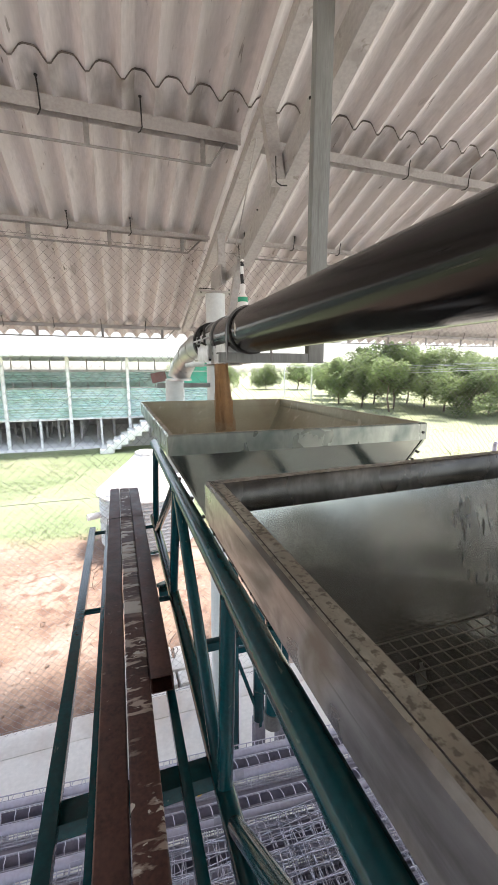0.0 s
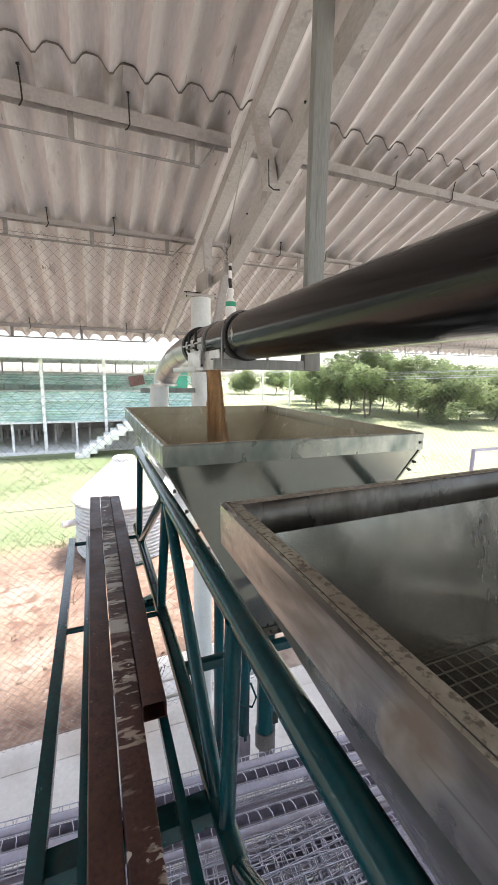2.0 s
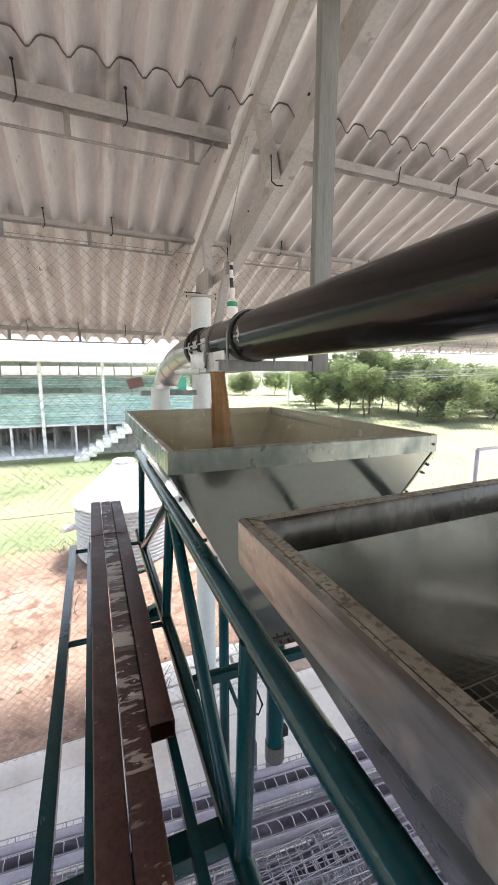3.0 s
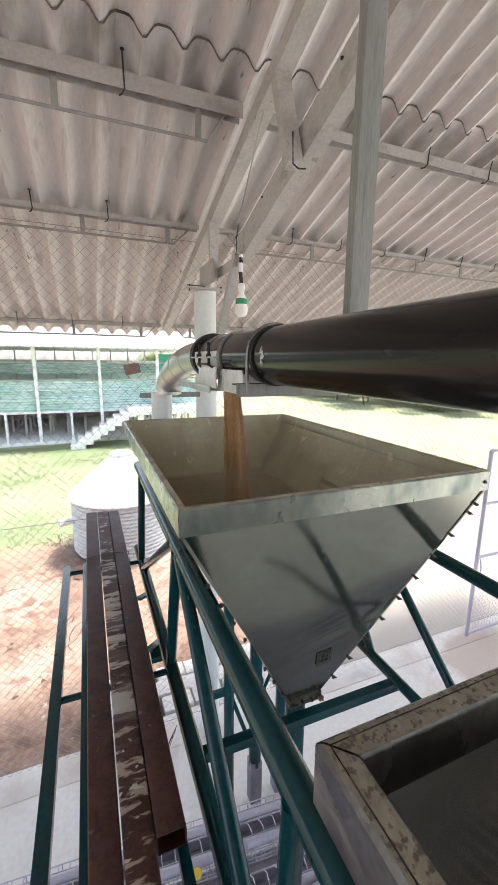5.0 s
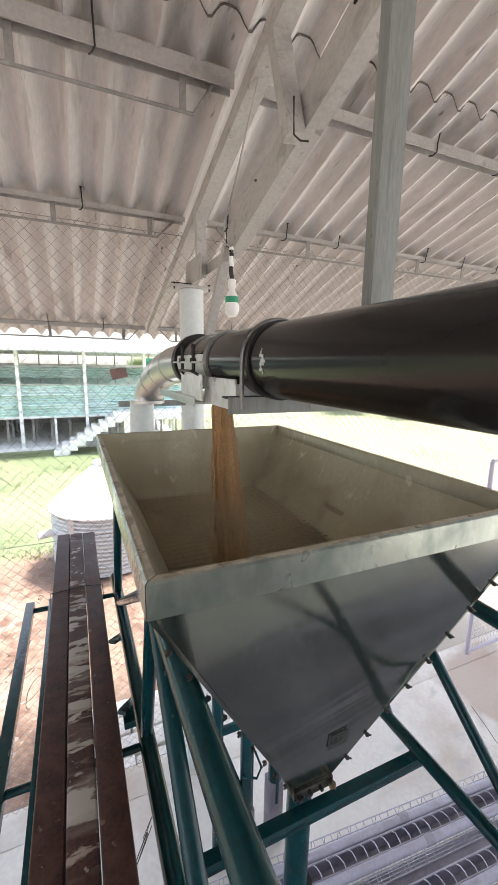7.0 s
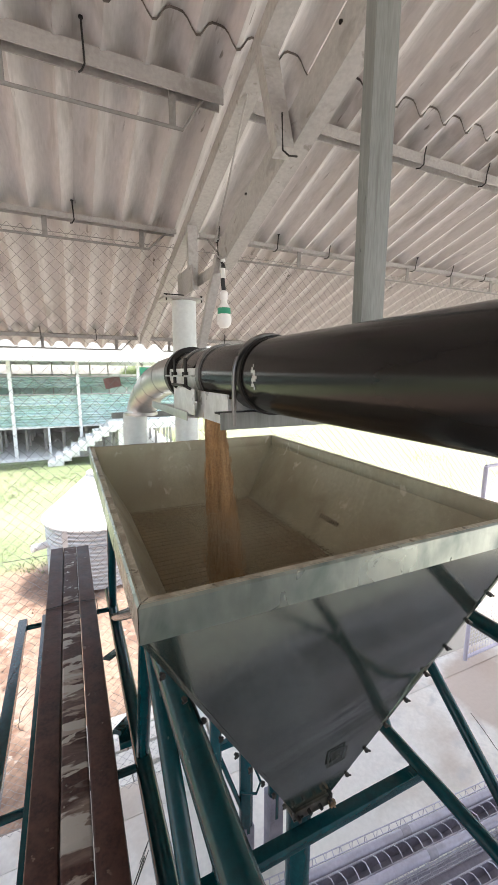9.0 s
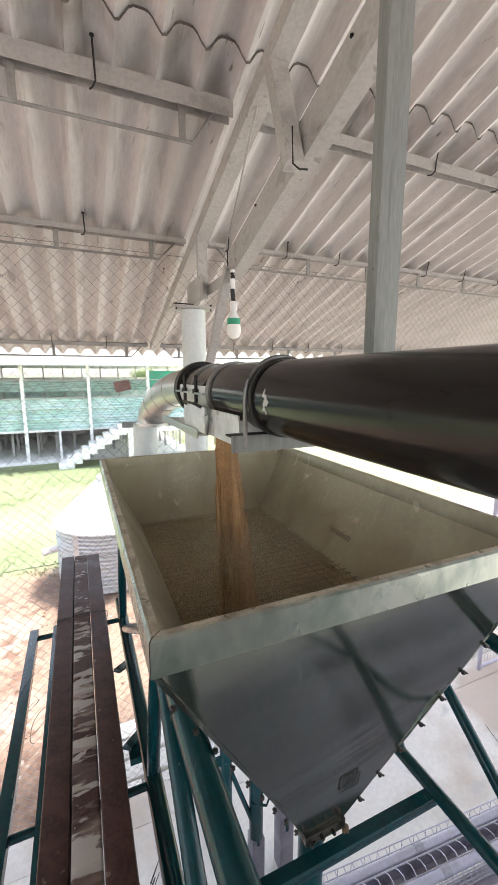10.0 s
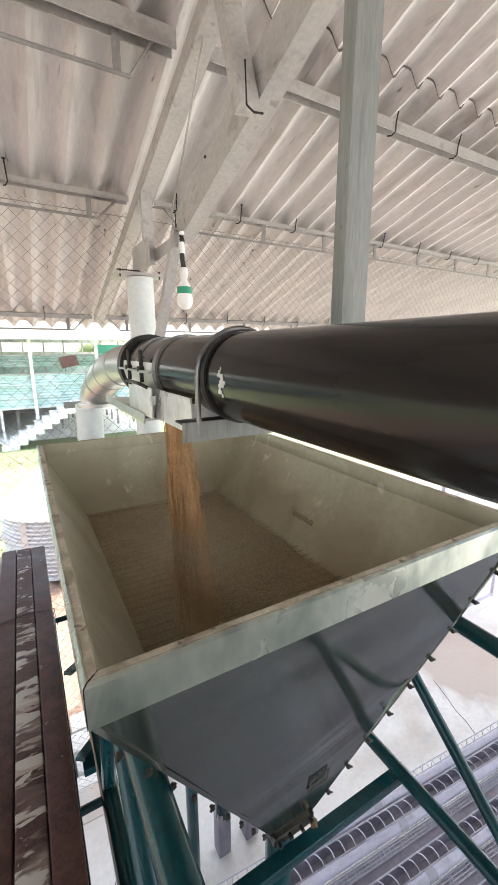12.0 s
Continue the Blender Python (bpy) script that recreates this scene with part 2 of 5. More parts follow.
def smear(m, color, x0, x1, z0, z1, scale, cover):
    """Tarry run marks within a stretch of a panel, ragged at the edges."""
    n, l = m.node_tree.nodes, m.node_tree.links
    b = n["Principled BSDF"]
    co, sp, tx, mp, mr = (n.new(k) for k in ("ShaderNodeTexCoord", "ShaderNodeSeparateXYZ", "ShaderNodeTexNoise", "ShaderNodeMapping", "ShaderNodeMapRange"))
    mp.inputs["Scale"].default_value = (2.2, 1, 0.55)
    tx.inputs["Scale"].default_value, tx.inputs["Detail"].default_value = scale, 9
    l.new(co.outputs["Object"], sp.inputs[0])
    l.new(co.outputs["Object"], mp.inputs[0])
    l.new(mp.outputs[0], tx.inputs["Vector"])
    mr.inputs["From Min"].default_value, mr.inputs["From Max"].default_value = 1 - cover - 0.07, 1 - cover + 0.05
    f = tx.outputs["Fac"]
    for axis, lo, hi in (("X", x0, x1), ("Z", z0, z1)):
        dist, half, sub = n.new("ShaderNodeMath"), n.new("ShaderNodeMath"), n.new("ShaderNodeMath")
        dist.operation, half.operation, sub.operation = "SUBTRACT", "ABSOLUTE", "MULTIPLY_ADD"
        dist.inputs[1].default_value = (lo + hi) / 2
        l.new(sp.outputs[axis], dist.inputs[0])
        l.new(dist.outputs[0], half.inputs[0])
        l.new(half.outputs[0], sub.inputs[0])
        sub.inputs[1].default_value = -0.35 / (hi - lo)
        l.new(f, sub.inputs[2])
        f = sub.outputs[0]
    l.new(f, mr.inputs["Value"])
    mx = n.new("ShaderNodeMix")
    mx.data_type = "RGBA"
    l.new(mr.outputs[0], mx.inputs["Factor"])
    l.new(b.inputs["Base Color"].links[0].from_socket, mx.inputs["A"])
    mx.inputs["B"].default_value = (*color, 1)
    l.new(mx.outputs["Result"], b.inputs["Base Color"])
    rg = n.new("ShaderNodeMix")
    l.new(mr.outputs[0], rg.inputs["Factor"])
    l.new(b.inputs["Roughness"].links[0].from_socket, rg.inputs["A"])
    rg.inputs["B"].default_value = 0.55
    l.new(rg.outputs["Result"], b.inputs["Roughness"])


layer(M_GALV_DARK, (0.20, 0.20, 0.175), 9, 0.44, 0.12, (1.6, 1, 0.5), 0.5, (1.8, 0.45), 10, 0.35)
layer(M_GALV_DARK, (0.07, 0.065, 0.055), 60, 0.42, 0.08, (1.3, 1, 0.45), 0.3, (4, 0.40), 8, 0.5)
M_GALV_SMEAR = M_GALV_DARK.copy()
M_GALV_SMEAR.name = "smeared_galvanised_sheet"
smear(M_GALV_SMEAR, (0.13, 0.125, 0.11), 0.445, 0.490, 0.54, 0.70, 70, 0.5)
smear(M_GALV_SMEAR, (0.13, 0.125, 0.11), 0.495, 0.545, 0.57, 0.67, 70, 0.5)
layer(M_LIP_OLD, (0.20, 0.165, 0.12), 20, 0.44, 0.22, (1.3, 0.35, 1), 0.6, None, 12)
layer(M_LIP_OLD, (0.11, 0.09, 0.065), 190, 0.42, 0.06, (1, 1, 1), 0.0, None, 2)
layer(M_GALV_OLD, (0.22, 0.19, 0.165), 5, 0.34, 0.22, (1, 1, 1), 0.3, None, 9, 0.38)
layer(M_GALV_OLD, (0.09, 0.085, 0.08), 12, 0.43, 0.14, (3.0, 0.45, 3.0), 0.5, None, 10, 0.4)
layer(M_GALV_OLD, (0.42, 0.42, 0.41), 9, 0.38, 0.14, (2.0, 0.5, 2.0), 0.4, None, 10, 0.3)
layer(M_GALV_OLD, (0.12, 0.095, 0.075), 14, 0.50, 0.07, (1.0, 0.4, 1.0), 0.8, (3.5, 0.60), 12, 0.75, 0.1)
layer(M_GALV_OLD, (0.05, 0.045, 0.04), 60, 0.31, 0.04, (4.0, 0.05, 4.0), 0.0, (5, 0.45), 3, 0.5)
layer(M_GALV, (0.22, 0.22, 0.19), 3, 0.45, 0.25, (1, 1, 1), 0.4, None, 10, 0.17)
layer(M_GALV, (0.34, 0.35, 0.31), 60, 0.34, 0.08, (2.5, 2.5, 0.3), 0.2, (3, 0.42), 4, 0.25)
layer(M_GALV_RIM, (0.13, 0.17, 0.155), 11, 0.40, 0.10, (1, 1, 0.45), 0.5, (4, 0.5), 10, 0.4)
layer(M_GALV_RIM, (0.42, 0.44, 0.39), 26, 0.36, 0.2, (1, 1, 0.7), 0.4, (5, 0.45), 8, 0.4)
layer(M_LIP, (0.13, 0.10, 0.065), 60, 0.38, 0.04, (1, 1, 1), 0.3, (8, 0.5), 5)
layer(M_DUSTY, (0.31, 0.26, 0.18), 5, 0.38, 0.16, (1, 1, 0.6), 0.6, None, 9)
layer(M_DUSTY, (0.62, 0.58, 0.46), 24, 0.36, 0.05, (1, 1, 0.8), 0.5, (3, 0.42), 8)
layer(M_TEAL, (0.07, 0.12, 0.115), 45, 0.31, 0.02, (1.5, 0.4, 1), 0.4, (4, 0.45), 5)
layer(M_BROWN, (0.20, 0.14, 0.11), 60, 0.30, 0.02, (1, 0.7, 1), 0.3, (3, 0.45), 4)
layer(M_BROWN_CHIP, (0.20, 0.145, 0.12), 10, 0.42, 0.06, (0.30, 1.3, 0.30), 0.5, None, 9, None, None, (2.5, 2.75))
layer(M_BROWN_CHIP, (0.46, 0.42, 0.37), 12, 0.495, 0.012, (0.42, 1.4, 0.42), 0.3, None, 13, 0.6, None, (2.62, 2.75))
layer(M_BROWN_CHIP, (0.066, 0.029, 0.022), 5, 1.2, 0.05, (1, 1, 1), 0.3, None, 5, None, None, (3.52, 3.60))
layer(M_BROWN_CHIP, (0.46, 0.41, 0.35), 20, 0.34, 0.010, (0.5, 1.2, 0.5), 0.4, None, 12, 0.6)
layer(M_BROWN_CHIP, (0.36, 0.29, 0.24), 34, 0.42, 0.03, (0.35, 1.3, 1), 0.4, (3, 0.5), 10)
layer(M_BROWN_CHIP, (0.50, 0.46, 0.40), 42, 0.37, 0.012, (0.8, 1, 1), 0.4, (4, 0.5), 9)
for m in (M_ROOF, M_ROOF_LOW):
    layer(m, (0.38, 0.355, 0.33), 7, 0.35, 0.07, (2.5, 0.25, 1), 0.5, (1.2, 0.5), 9)
    layer(m, (0.17, 0.155, 0.135), 22, 0.32, 0.03, (2.2, 0.3, 1), 0.3, (1.6, 0.45), 6)
layer(M_ROOF_LOW, (0.24, 0.22, 0.19), 6, 0.46, 0.16, (1.6, 0.7, 1), 0.5, None, 8, None, None, (2.78, 2.50))
layer(M_CREAM, (0.23, 0.21, 0.18), 24, 0.33, 0.04, (1, 1, 1), 0.5, (3, 0.5), 8)
layer(M_POST, (0.16, 0.165, 0.15), 9, 0.38, 0.05, (4, 4, 0.35), 0.5, None, 8)
layer(M_POST, (0.08, 0.08, 0.07), 40, 0.32, 0.02, (1.5, 1.5, 0.7), 0.3, (5, 0.45), 4)
layer(M_PIPE, (0.16, 0.14, 0.12), 22, 0.30, 0.02, (3, 0.12, 3), 0.3, (2.2, 0.48), 5, 0.45)
layer(M_CONC, (0.42, 0.33, 0.25), 0.8, 0.37, 0.10, (1, 1, 1), 0.5, None, 8)
layer(M_CONC, (0.46, 0.445, 0.43), 5, 0.34, 0.10, (1, 1, 1), 0.5, (0.8, 0.5), 9)


def ground_material():
    """Red earth near the slab, grass beyond, with a torn edge between them."""
    m = mat("ground", (0.27, 0.18, 0.13), 0.95, 0, 0.35, 1.3, 22, 0.5, 0.012, (0.36, 0.28, 0.225), 0.42, 0.10, 0.8)
    layer(m, (0.17, 0.10, 0.07), 5, 0.45, 0.07, (1, 1, 1), 0.6, (0.9, 0.55), 9)
    layer(m, (0.42, 0.36, 0.30), 16, 0.33, 0.03, (1, 1, 1), 0.2, (1.2, 0.5), 4)
    n, l = m.node_tree.nodes, m.node_tree.links
    b = n["Principled BSDF"]
    soil = b.inputs["Base Color"].links[0].from_socket
    co = n.new("ShaderNodeTexCoord")
    sep = n.new("ShaderNodeSeparateXYZ")
    l.new(co.outputs["Object"], sep.inputs[0])
    tx = n.new("ShaderNodeTexNoise")
    tx.inputs["Scale"].default_value, tx.inputs["Detail"].default_value = 0.7, 8
    l.new(co.outputs["Object"], tx.inputs["Vector"])
    ma = n.new("ShaderNodeMath")
    ma.operation = "MULTIPLY_ADD"
    ma.inputs[1].default_value = 1.8
    l.new(tx.outputs["Fac"], ma.inputs[0])
    l.new(sep.outputs["Y"], ma.inputs[2])
    mr = n.new("ShaderNodeMapRange")
    mr.inputs["From Min"].default_value, mr.inputs["From Max"].default_value = 9.0, 9.5
    l.new(ma.outputs[0], mr.inputs["Value"])
    gx = n.new("ShaderNodeTexNoise")
    gx.inputs["Scale"].default_value, gx.inputs["Detail"].default_value = 0.35, 9
    l.new(co.outputs["Object"], gx.inputs["Vector"])
    ramp = n.new("ShaderNodeValToRGB")
    ramp.color_ramp.elements[0].position, ramp.color_ramp.elements[0].color = 0.38, (0.19, 0.235, 0.115, 1)
    ramp.color_ramp.elements[1].position, ramp.color_ramp.elements[1].color = 0.66, (0.29, 0.305, 0.18, 1)
    l.new(gx.outputs["Fac"], ramp.inputs[0])
    mx = n.new("ShaderNodeMix")
    mx.data_type = "RGBA"
    l.new(mr.outputs[0], mx.inputs["Factor"])
    dry = n.new("ShaderNodeMath")
    dry.operation = "MULTIPLY_ADD"
    dry.inputs[1].default_value = 1.6
    l.new(tx.outputs["Fac"], dry.inputs[0])
    l.new(sep.outputs["X"], dry.inputs[2])
    dr = n.new("ShaderNodeMapRange")
    dr.inputs["From Min"].default_value, dr.inputs["From Max"].default_value = 2.4, 3.4
    l.new(dry.outputs[0], dr.inputs["Value"])
    dm = n.new("ShaderNodeMix")
    dm.data_type = "RGBA"
    dm.inputs["B"].default_value = (0.42, 0.385, 0.33, 1)
    l.new(dr.outputs[0], dm.inputs["Factor"])
    l.new(soil, dm.inputs["A"])
    l.new(dm.outputs["Result"], mx.inputs["A"])
    fr = n.new("ShaderNodeMapRange")
    fr.inputs["From Min"].default_value, fr.inputs["From Max"].default_value = 5.0, 11.0
    l.new(sep.outputs["X"], fr.inputs["Value"])
    fm = n.new("ShaderNodeMix")
    fm.data_type = "RGBA"
    fm.inputs["B"].default_value = (0.31, 0.33, 0.185, 1)
    l.new(fr.outputs[0], fm.inputs["Factor"])
    l.new(ramp.outputs[0], fm.inputs["A"])
    l.new(fm.outputs["Result"], mx.inputs["B"])
    l.new(mx.outputs["Result"], b.inputs["Base Color"])
    return m


def spill(m, color, at, radius):
    """A stain with a ragged outline about one spot of a surface."""
    n, l = m.node_tree.nodes, m.node_tree.links
    b = n["Principled BSDF"]
    co, ds, tx, ad, mr, mx = (n.new(k) for k in ("ShaderNodeTexCoord", "ShaderNodeVectorMath", "ShaderNodeTexNoise", "ShaderNodeMath", "ShaderNodeMapRange", "ShaderNodeMix"))
    ds.operation = "DISTANCE"
    ds.inputs[1].default_value = at
    tx.inputs["Scale"].default_value, tx.inputs["Detail"].default_value = 3.5, 6
    ad.operation = "MULTIPLY_ADD"
    ad.inputs[1].default_value = -1.1 * radius
    l.new(co.outputs["Object"], ds.inputs[0])
    l.new(co.outputs["Object"], tx.inputs["Vector"])
    l.new(tx.outputs["Fac"], ad.inputs[0])
    l.new(ds.outputs["Value"], ad.inputs[2])
    mr.inputs["From Min"].default_value, mr.inputs["From Max"].default_value = 0.5 * radius, 0.2 * radius
    mr.inputs["To Max"].default_value = 0.75
    l.new(ad.outputs[0], mr.inputs["Value"])
    mx.data_type = "RGBA"
    mx.inputs[7].default_value = (*color, 1)
    l.new(mr.outputs[0], mx.inputs[0])
    l.new(b.inputs["Base Color"].links[0].from_socket, mx.inputs[6])
    l.new(mx.outputs[2], b.inputs["Base Color"])


spill(M_CONC, (0.44, 0.34, 0.27), (3.62, 3.02, 0), 0.62)


def leafy(m, share):
    """Lets some light through thin leaves and blades."""
    n, l = m.node_tree.nodes, m.node_tree.links
    b = n["Principled BSDF"]
    tr = n.new("ShaderNodeBsdfTranslucent")
    l.new(b.inputs["Base Color"].links[0].from_socket, tr.inputs["Color"])
    mx = n.new("ShaderNodeMixShader")
    mx.inputs[0].default_value = share
    l.new(b.outputs[0], mx.inputs[1])
    l.new(tr.outputs[0], mx.inputs[2])
    l.new(mx.outputs[0], n["Material Output"].inputs["Surface"])


leafy(M_LEAF, 0.5)
leafy(M_GRASS, 0.35)
leafy(M_FIELD, 0.35)
M_GROUND = ground_material()


# ---- mesh helpers ----
def mesh_of(bm, name, material, smooth=None):
    me = bpy.data.meshes.new(name)
    bmesh.ops.recalc_face_normals(bm, faces=bm.faces[:])
    bm.to_mesh(me)
    bm.free()
    me.materials.append(material)
    if smooth:
        for p in me.polygons:
            p.use_smooth = True
        me.set_sharp_from_angle(angle=radians(smooth))
    return me


def part(name, bm, material, parent=None, label="", smooth=35):
    ob = new(name, mesh_of(bm, name, material, smooth))
    if parent is not None:
        ob.parent = parent
    if label:
        ob["label"] = label
    return ob


def thing(name, label, category, at=(0, 0, 0), group="", kind=""):
    ob = new(name)
    ob.location = at
    return tagged(ob, label, category, group, kind)


def add_box(bm, lo, hi, bevel=0.0, m=None):
    c = [(a + b) / 2 for a, b in zip(lo, hi)]
    d = [abs(b - a) for a, b in zip(lo, hi)]
    g = bmesh.ops.create_cube(bm, size=1.0, matrix=Matrix.Translation(c) @ Matrix.Diagonal((*d, 1)))
    vs = g["verts"]
    if bevel:
        es = list({e for v in vs for e in v.link_edges})
        r = bmesh.ops.bevel(bm, geom=es, offset=bevel, segments=2, affect="EDGES", profile=0.6)
        vs = list({v for f in r["faces"] for v in f.verts} | {v for v in vs if v.is_valid})
    if m is not None:
        bmesh.ops.transform(bm, matrix=m, verts=vs)
    return vs


def box(lo, hi, bevel=0.0, m=None):
    bm = bmesh.new()
    add_box(bm, lo, hi, bevel, m)
    return bm


def add_sweep(bm, pts, r, seg=12, caps=True, section=None, up=(0, 0, 1)):
    """A tube (or any closed section) swept along points."""
    pts = [Vector(p) for p in pts]
    rings = []
    for i, p in enumerate(pts):
        a, b = pts[max(0, i - 1)], pts[min(len(pts) - 1, i + 1)]
        d = (b - a).normalized()
        u = Vector(up)
        if abs(d.dot(u)) > 0.98:
            u = Vector((0, 1, 0)) if abs(d.y) < 0.9 else Vector((1, 0, 0))
        s = d.cross(u).normalized()
        w = s.cross(d).normalized()
        if section:
            ring = [bm.verts.new(p + s * x + w * z) for x, z in section]
        else:
            ring = [bm.verts.new(p + s * (r * math.cos(2 * math.pi * k / seg)) + w * (r * math.sin(2 * math.pi * k / seg))) for k in range(seg)]
        rings.append(ring)
    for a, b in zip(rings, rings[1:]):
        for k in range(len(a)):
            q = (k + 1) % len(a)
            bm.faces.new((a[k], a[q], b[q], b[k]))
    if caps:
        bm.faces.new(rings[0][::-1])
        bm.faces.new(rings[-1])
    return bm


def tube(a, b, r, seg=14):
    return add_sweep(bmesh.new(), [a, b], r, seg)


def bar(a, b, w, h, up=(0, 0, 1)):
    """A rectangular bar from a to b."""
    return add_sweep(bmesh.new(), [a, b], 0, section=[(-w / 2, -h / 2), (w / 2, -h / 2), (w / 2, h / 2), (-w / 2, h / 2)], up=up)


def lathe(bm, prof, seg=24, at=(0, 0, 0)):
    rings = [[bm.verts.new((at[0] + r * math.cos(2 * math.pi * k / seg), at[1] + r * math.sin(2 * math.pi * k / seg), at[2] + z)) for k in range(seg)] for r, z in prof]
    for a, b in zip(rings, rings[1:]):
        for k in range(seg):
            q = (k + 1) % seg
            bm.faces.new((a[k], a[q], b[q], b[k]))
    bm.faces.new(rings[0][::-1])
    bm.faces.new(rings[-1])
    return bm


# ---- ground, floor ----
GROUND_Z = -0.3


def ground_sheet():
    bm = bmesh.new()
    xs = [-600, -200, -80, -40] + [-24 + 0.8 * i for i in range(81)] + [60, 90, 200, 600]
    ys = [-300, -60, -20, 0, 2, 3.42] + [3.8 + 0.4 * i for i in range(50)] + [24 + 1.5 * i for i in range(24)] + [80, 130, 300, 900]
    grid = []
    for y in ys:
        row = []
        for x in xs:
            z = GROUND_Z
            if y > 3.5:
                near = 1 if y < 9.5 else 0.35
                z += near * 0.10 * noise.noise((x * 0.6, y * 0.6, 0.3)) + near * 0.05 * noise.noise((x * 1.9, y * 1.9, 4.3))
            row.append(bm.verts.new((x, y, z)))
        grid.append(row)
    for a, b in zip(grid, grid[1:]):
        for k in range(len(a) - 1):
            bm.faces.new((a[k], a[k + 1], b[k + 1], b[k]))
    ob = part("ground", bm, M_GROUND, smooth=60)
    return tagged(ob, "red earth by the slab and bright grassy field beyond", "ground", kind="structure")


ground_sheet()

def soil_clods():
    """Loose stones and clods of earth strewn over the bare soil."""
    rnd = random.Random(31)
    verts, faces = [], []
    for i in range(5200):
        x, y = rnd.uniform(-5.5, 3.2), 3.65 + 4.9 * rnd.random() ** 1.2
        if noise.noise((x * 0.9, y * 0.9, 8.0)) + rnd.uniform(-0.4, 0.4) < 0.0:
            continue
        z = GROUND_Z + 0.10 * noise.noise((x * 0.6, y * 0.6, 0.3)) + 0.05 * noise.noise((x * 1.9, y * 1.9, 4.3))
        r = 0.006 + 0.030 * rnd.random() ** 4
        o = len(verts)
        for v in ((1, 0, 0), (-1, 0, 0), (0, 1, 0), (0, -1, 0), (0, 0, 0.7), (0, 0, -0.7)):
            verts.append((x + r * (v[0] + rnd.uniform(-0.4, 0.4)), y + r * (v[1] + rnd.uniform(-0.4, 0.4)), z + r * (v[2] + rnd.uniform(-0.2, 0.2))))
        for q in ((0, 2, 4), (2, 1, 4), (1, 3, 4), (3, 0, 4), (2, 0, 5), (1, 2, 5), (3, 1, 5), (0, 3, 5)):
            faces.append([o + k for k in q])
    me = bpy.data.meshes.new("soil_clods")
    me.from_pydata(verts, [], faces)
    me.materials.append(M_GROUND)
    tagged(new("soil_clods", me), "loose stones and clods of red earth", "stones", kind="stuff")


soil_clods()
floor = part("floor", box((-9, -8, -0.28), (14, 3.40, 0.0), 0.008), M_CONC)
tagged(floor, "pale worn concrete floor slab with damp stains", "floor", kind="structure")


part("crack", add_sweep(bmesh.new(), [(3.10, 2.97, 0.0), (3.06, 2.86, 0.0005), (3.03, 2.78, 0.0005), (2.97, 2.64, 0.0005), (2.955, 2.55, 0.0), (2.91, 2.44, 0.0)], 0.003, 5), M_EDGE, floor, "dark hairline crack")

# added wall, never in view: its height sets light and reflections on the hoppers
wall_back = part("wall_back", box((-6.3, -4.6, 0.0), (6.3, -4.4, 1.5), 0.005), M_CONC)
tagged(wall_back, "plain grey wall added out of view behind the hoppers", "wall", kind="structure")


# ---- roof ----
PITCH, PHASE, SLOPE = 0.15, 0.048, 0.31


def roof_z(y):
    return 4.17 - SLOPE * (y - 2.6)


def sheet_z(y):
    """Mean height of the sheets, which ride on the purlins."""
    return 4.205 - 0.323 * (y - 2.6)


def sheet_mesh(y0, y1, lift, m, waves=7, name="sheet"):
    """One corrugated fibre-cement sheet, seven waves wide, with real thickness."""
    bm = bmesh.new()
    n = waves * 10 + 4
    ys = [y0 + (y1 - y0) * k / 3 for k in range(4)]
    layers = []
    for th in (0.0, 0.009):
        rows = []
        for y in ys:
            row = []
            for i in range(n + 1):
                x = i * PITCH / 10 - 0.02
                row.append(bm.verts.new((x, y, sheet_z(y) + lift + th + 0.028 * math.cos(2 * math.pi * x / PITCH) - 0.008 * math.cos(4 * math.pi * x / PITCH))))
            rows.append(row)
        layers.append(rows)
    lo, hi = layers
    for rows in layers:
        for a, b in zip(rows, rows[1:]):
            for k in range(n):
                bm.faces.new((a[k], a[k + 1], b[k + 1], b[k]))
    for k in range(n):
        bm.faces.new((lo[0][k], lo[0][k + 1], hi[0][k + 1], hi[0][k]))
        bm.faces.new((lo[-1][k], lo[-1][k + 1], hi[-1][k + 1], hi[-1][k]))
    for j in range(3):
        bm.faces.new((lo[j][0], lo[j + 1][0], hi[j + 1][0], hi[j][0]))
        bm.faces.new((lo[j][n], lo[j + 1][n], hi[j + 1][n], hi[j][n]))
    me = mesh_of(bm, name, m, 50)
    me.materials.append(M_EDGE)
    for p in me.polygons:
        if abs(p.normal.y) > 0.8:
            p.material_index = 1
    return me


roof = thing("roof", "weathered white corrugated fibre-cement sheet roof, lapped in rows", "roof", kind="structure")
for y0, y1, lift, m in ((2.475, 5.27, 0.0, M_ROOF_LOW), (-0.42, 2.65, 0.014, M_ROOF), (-3.2, -0.26, 0.028, M_ROOF)):
    me = sheet_mesh(y0, y1, lift, m)
    for k in range(-6, 6):
        s = new("sheet", me)
        s.parent = roof
        s.location = (PHASE + k * 7 * PITCH, 0, 0.0015 * (k % 2))
part("roof_slope", box((-6.3, -4.5, -0.01), (6.4, 0, 0.01), 0, pose(0, -3.15, 5.98, 17.2)), M_ROOF, roof)


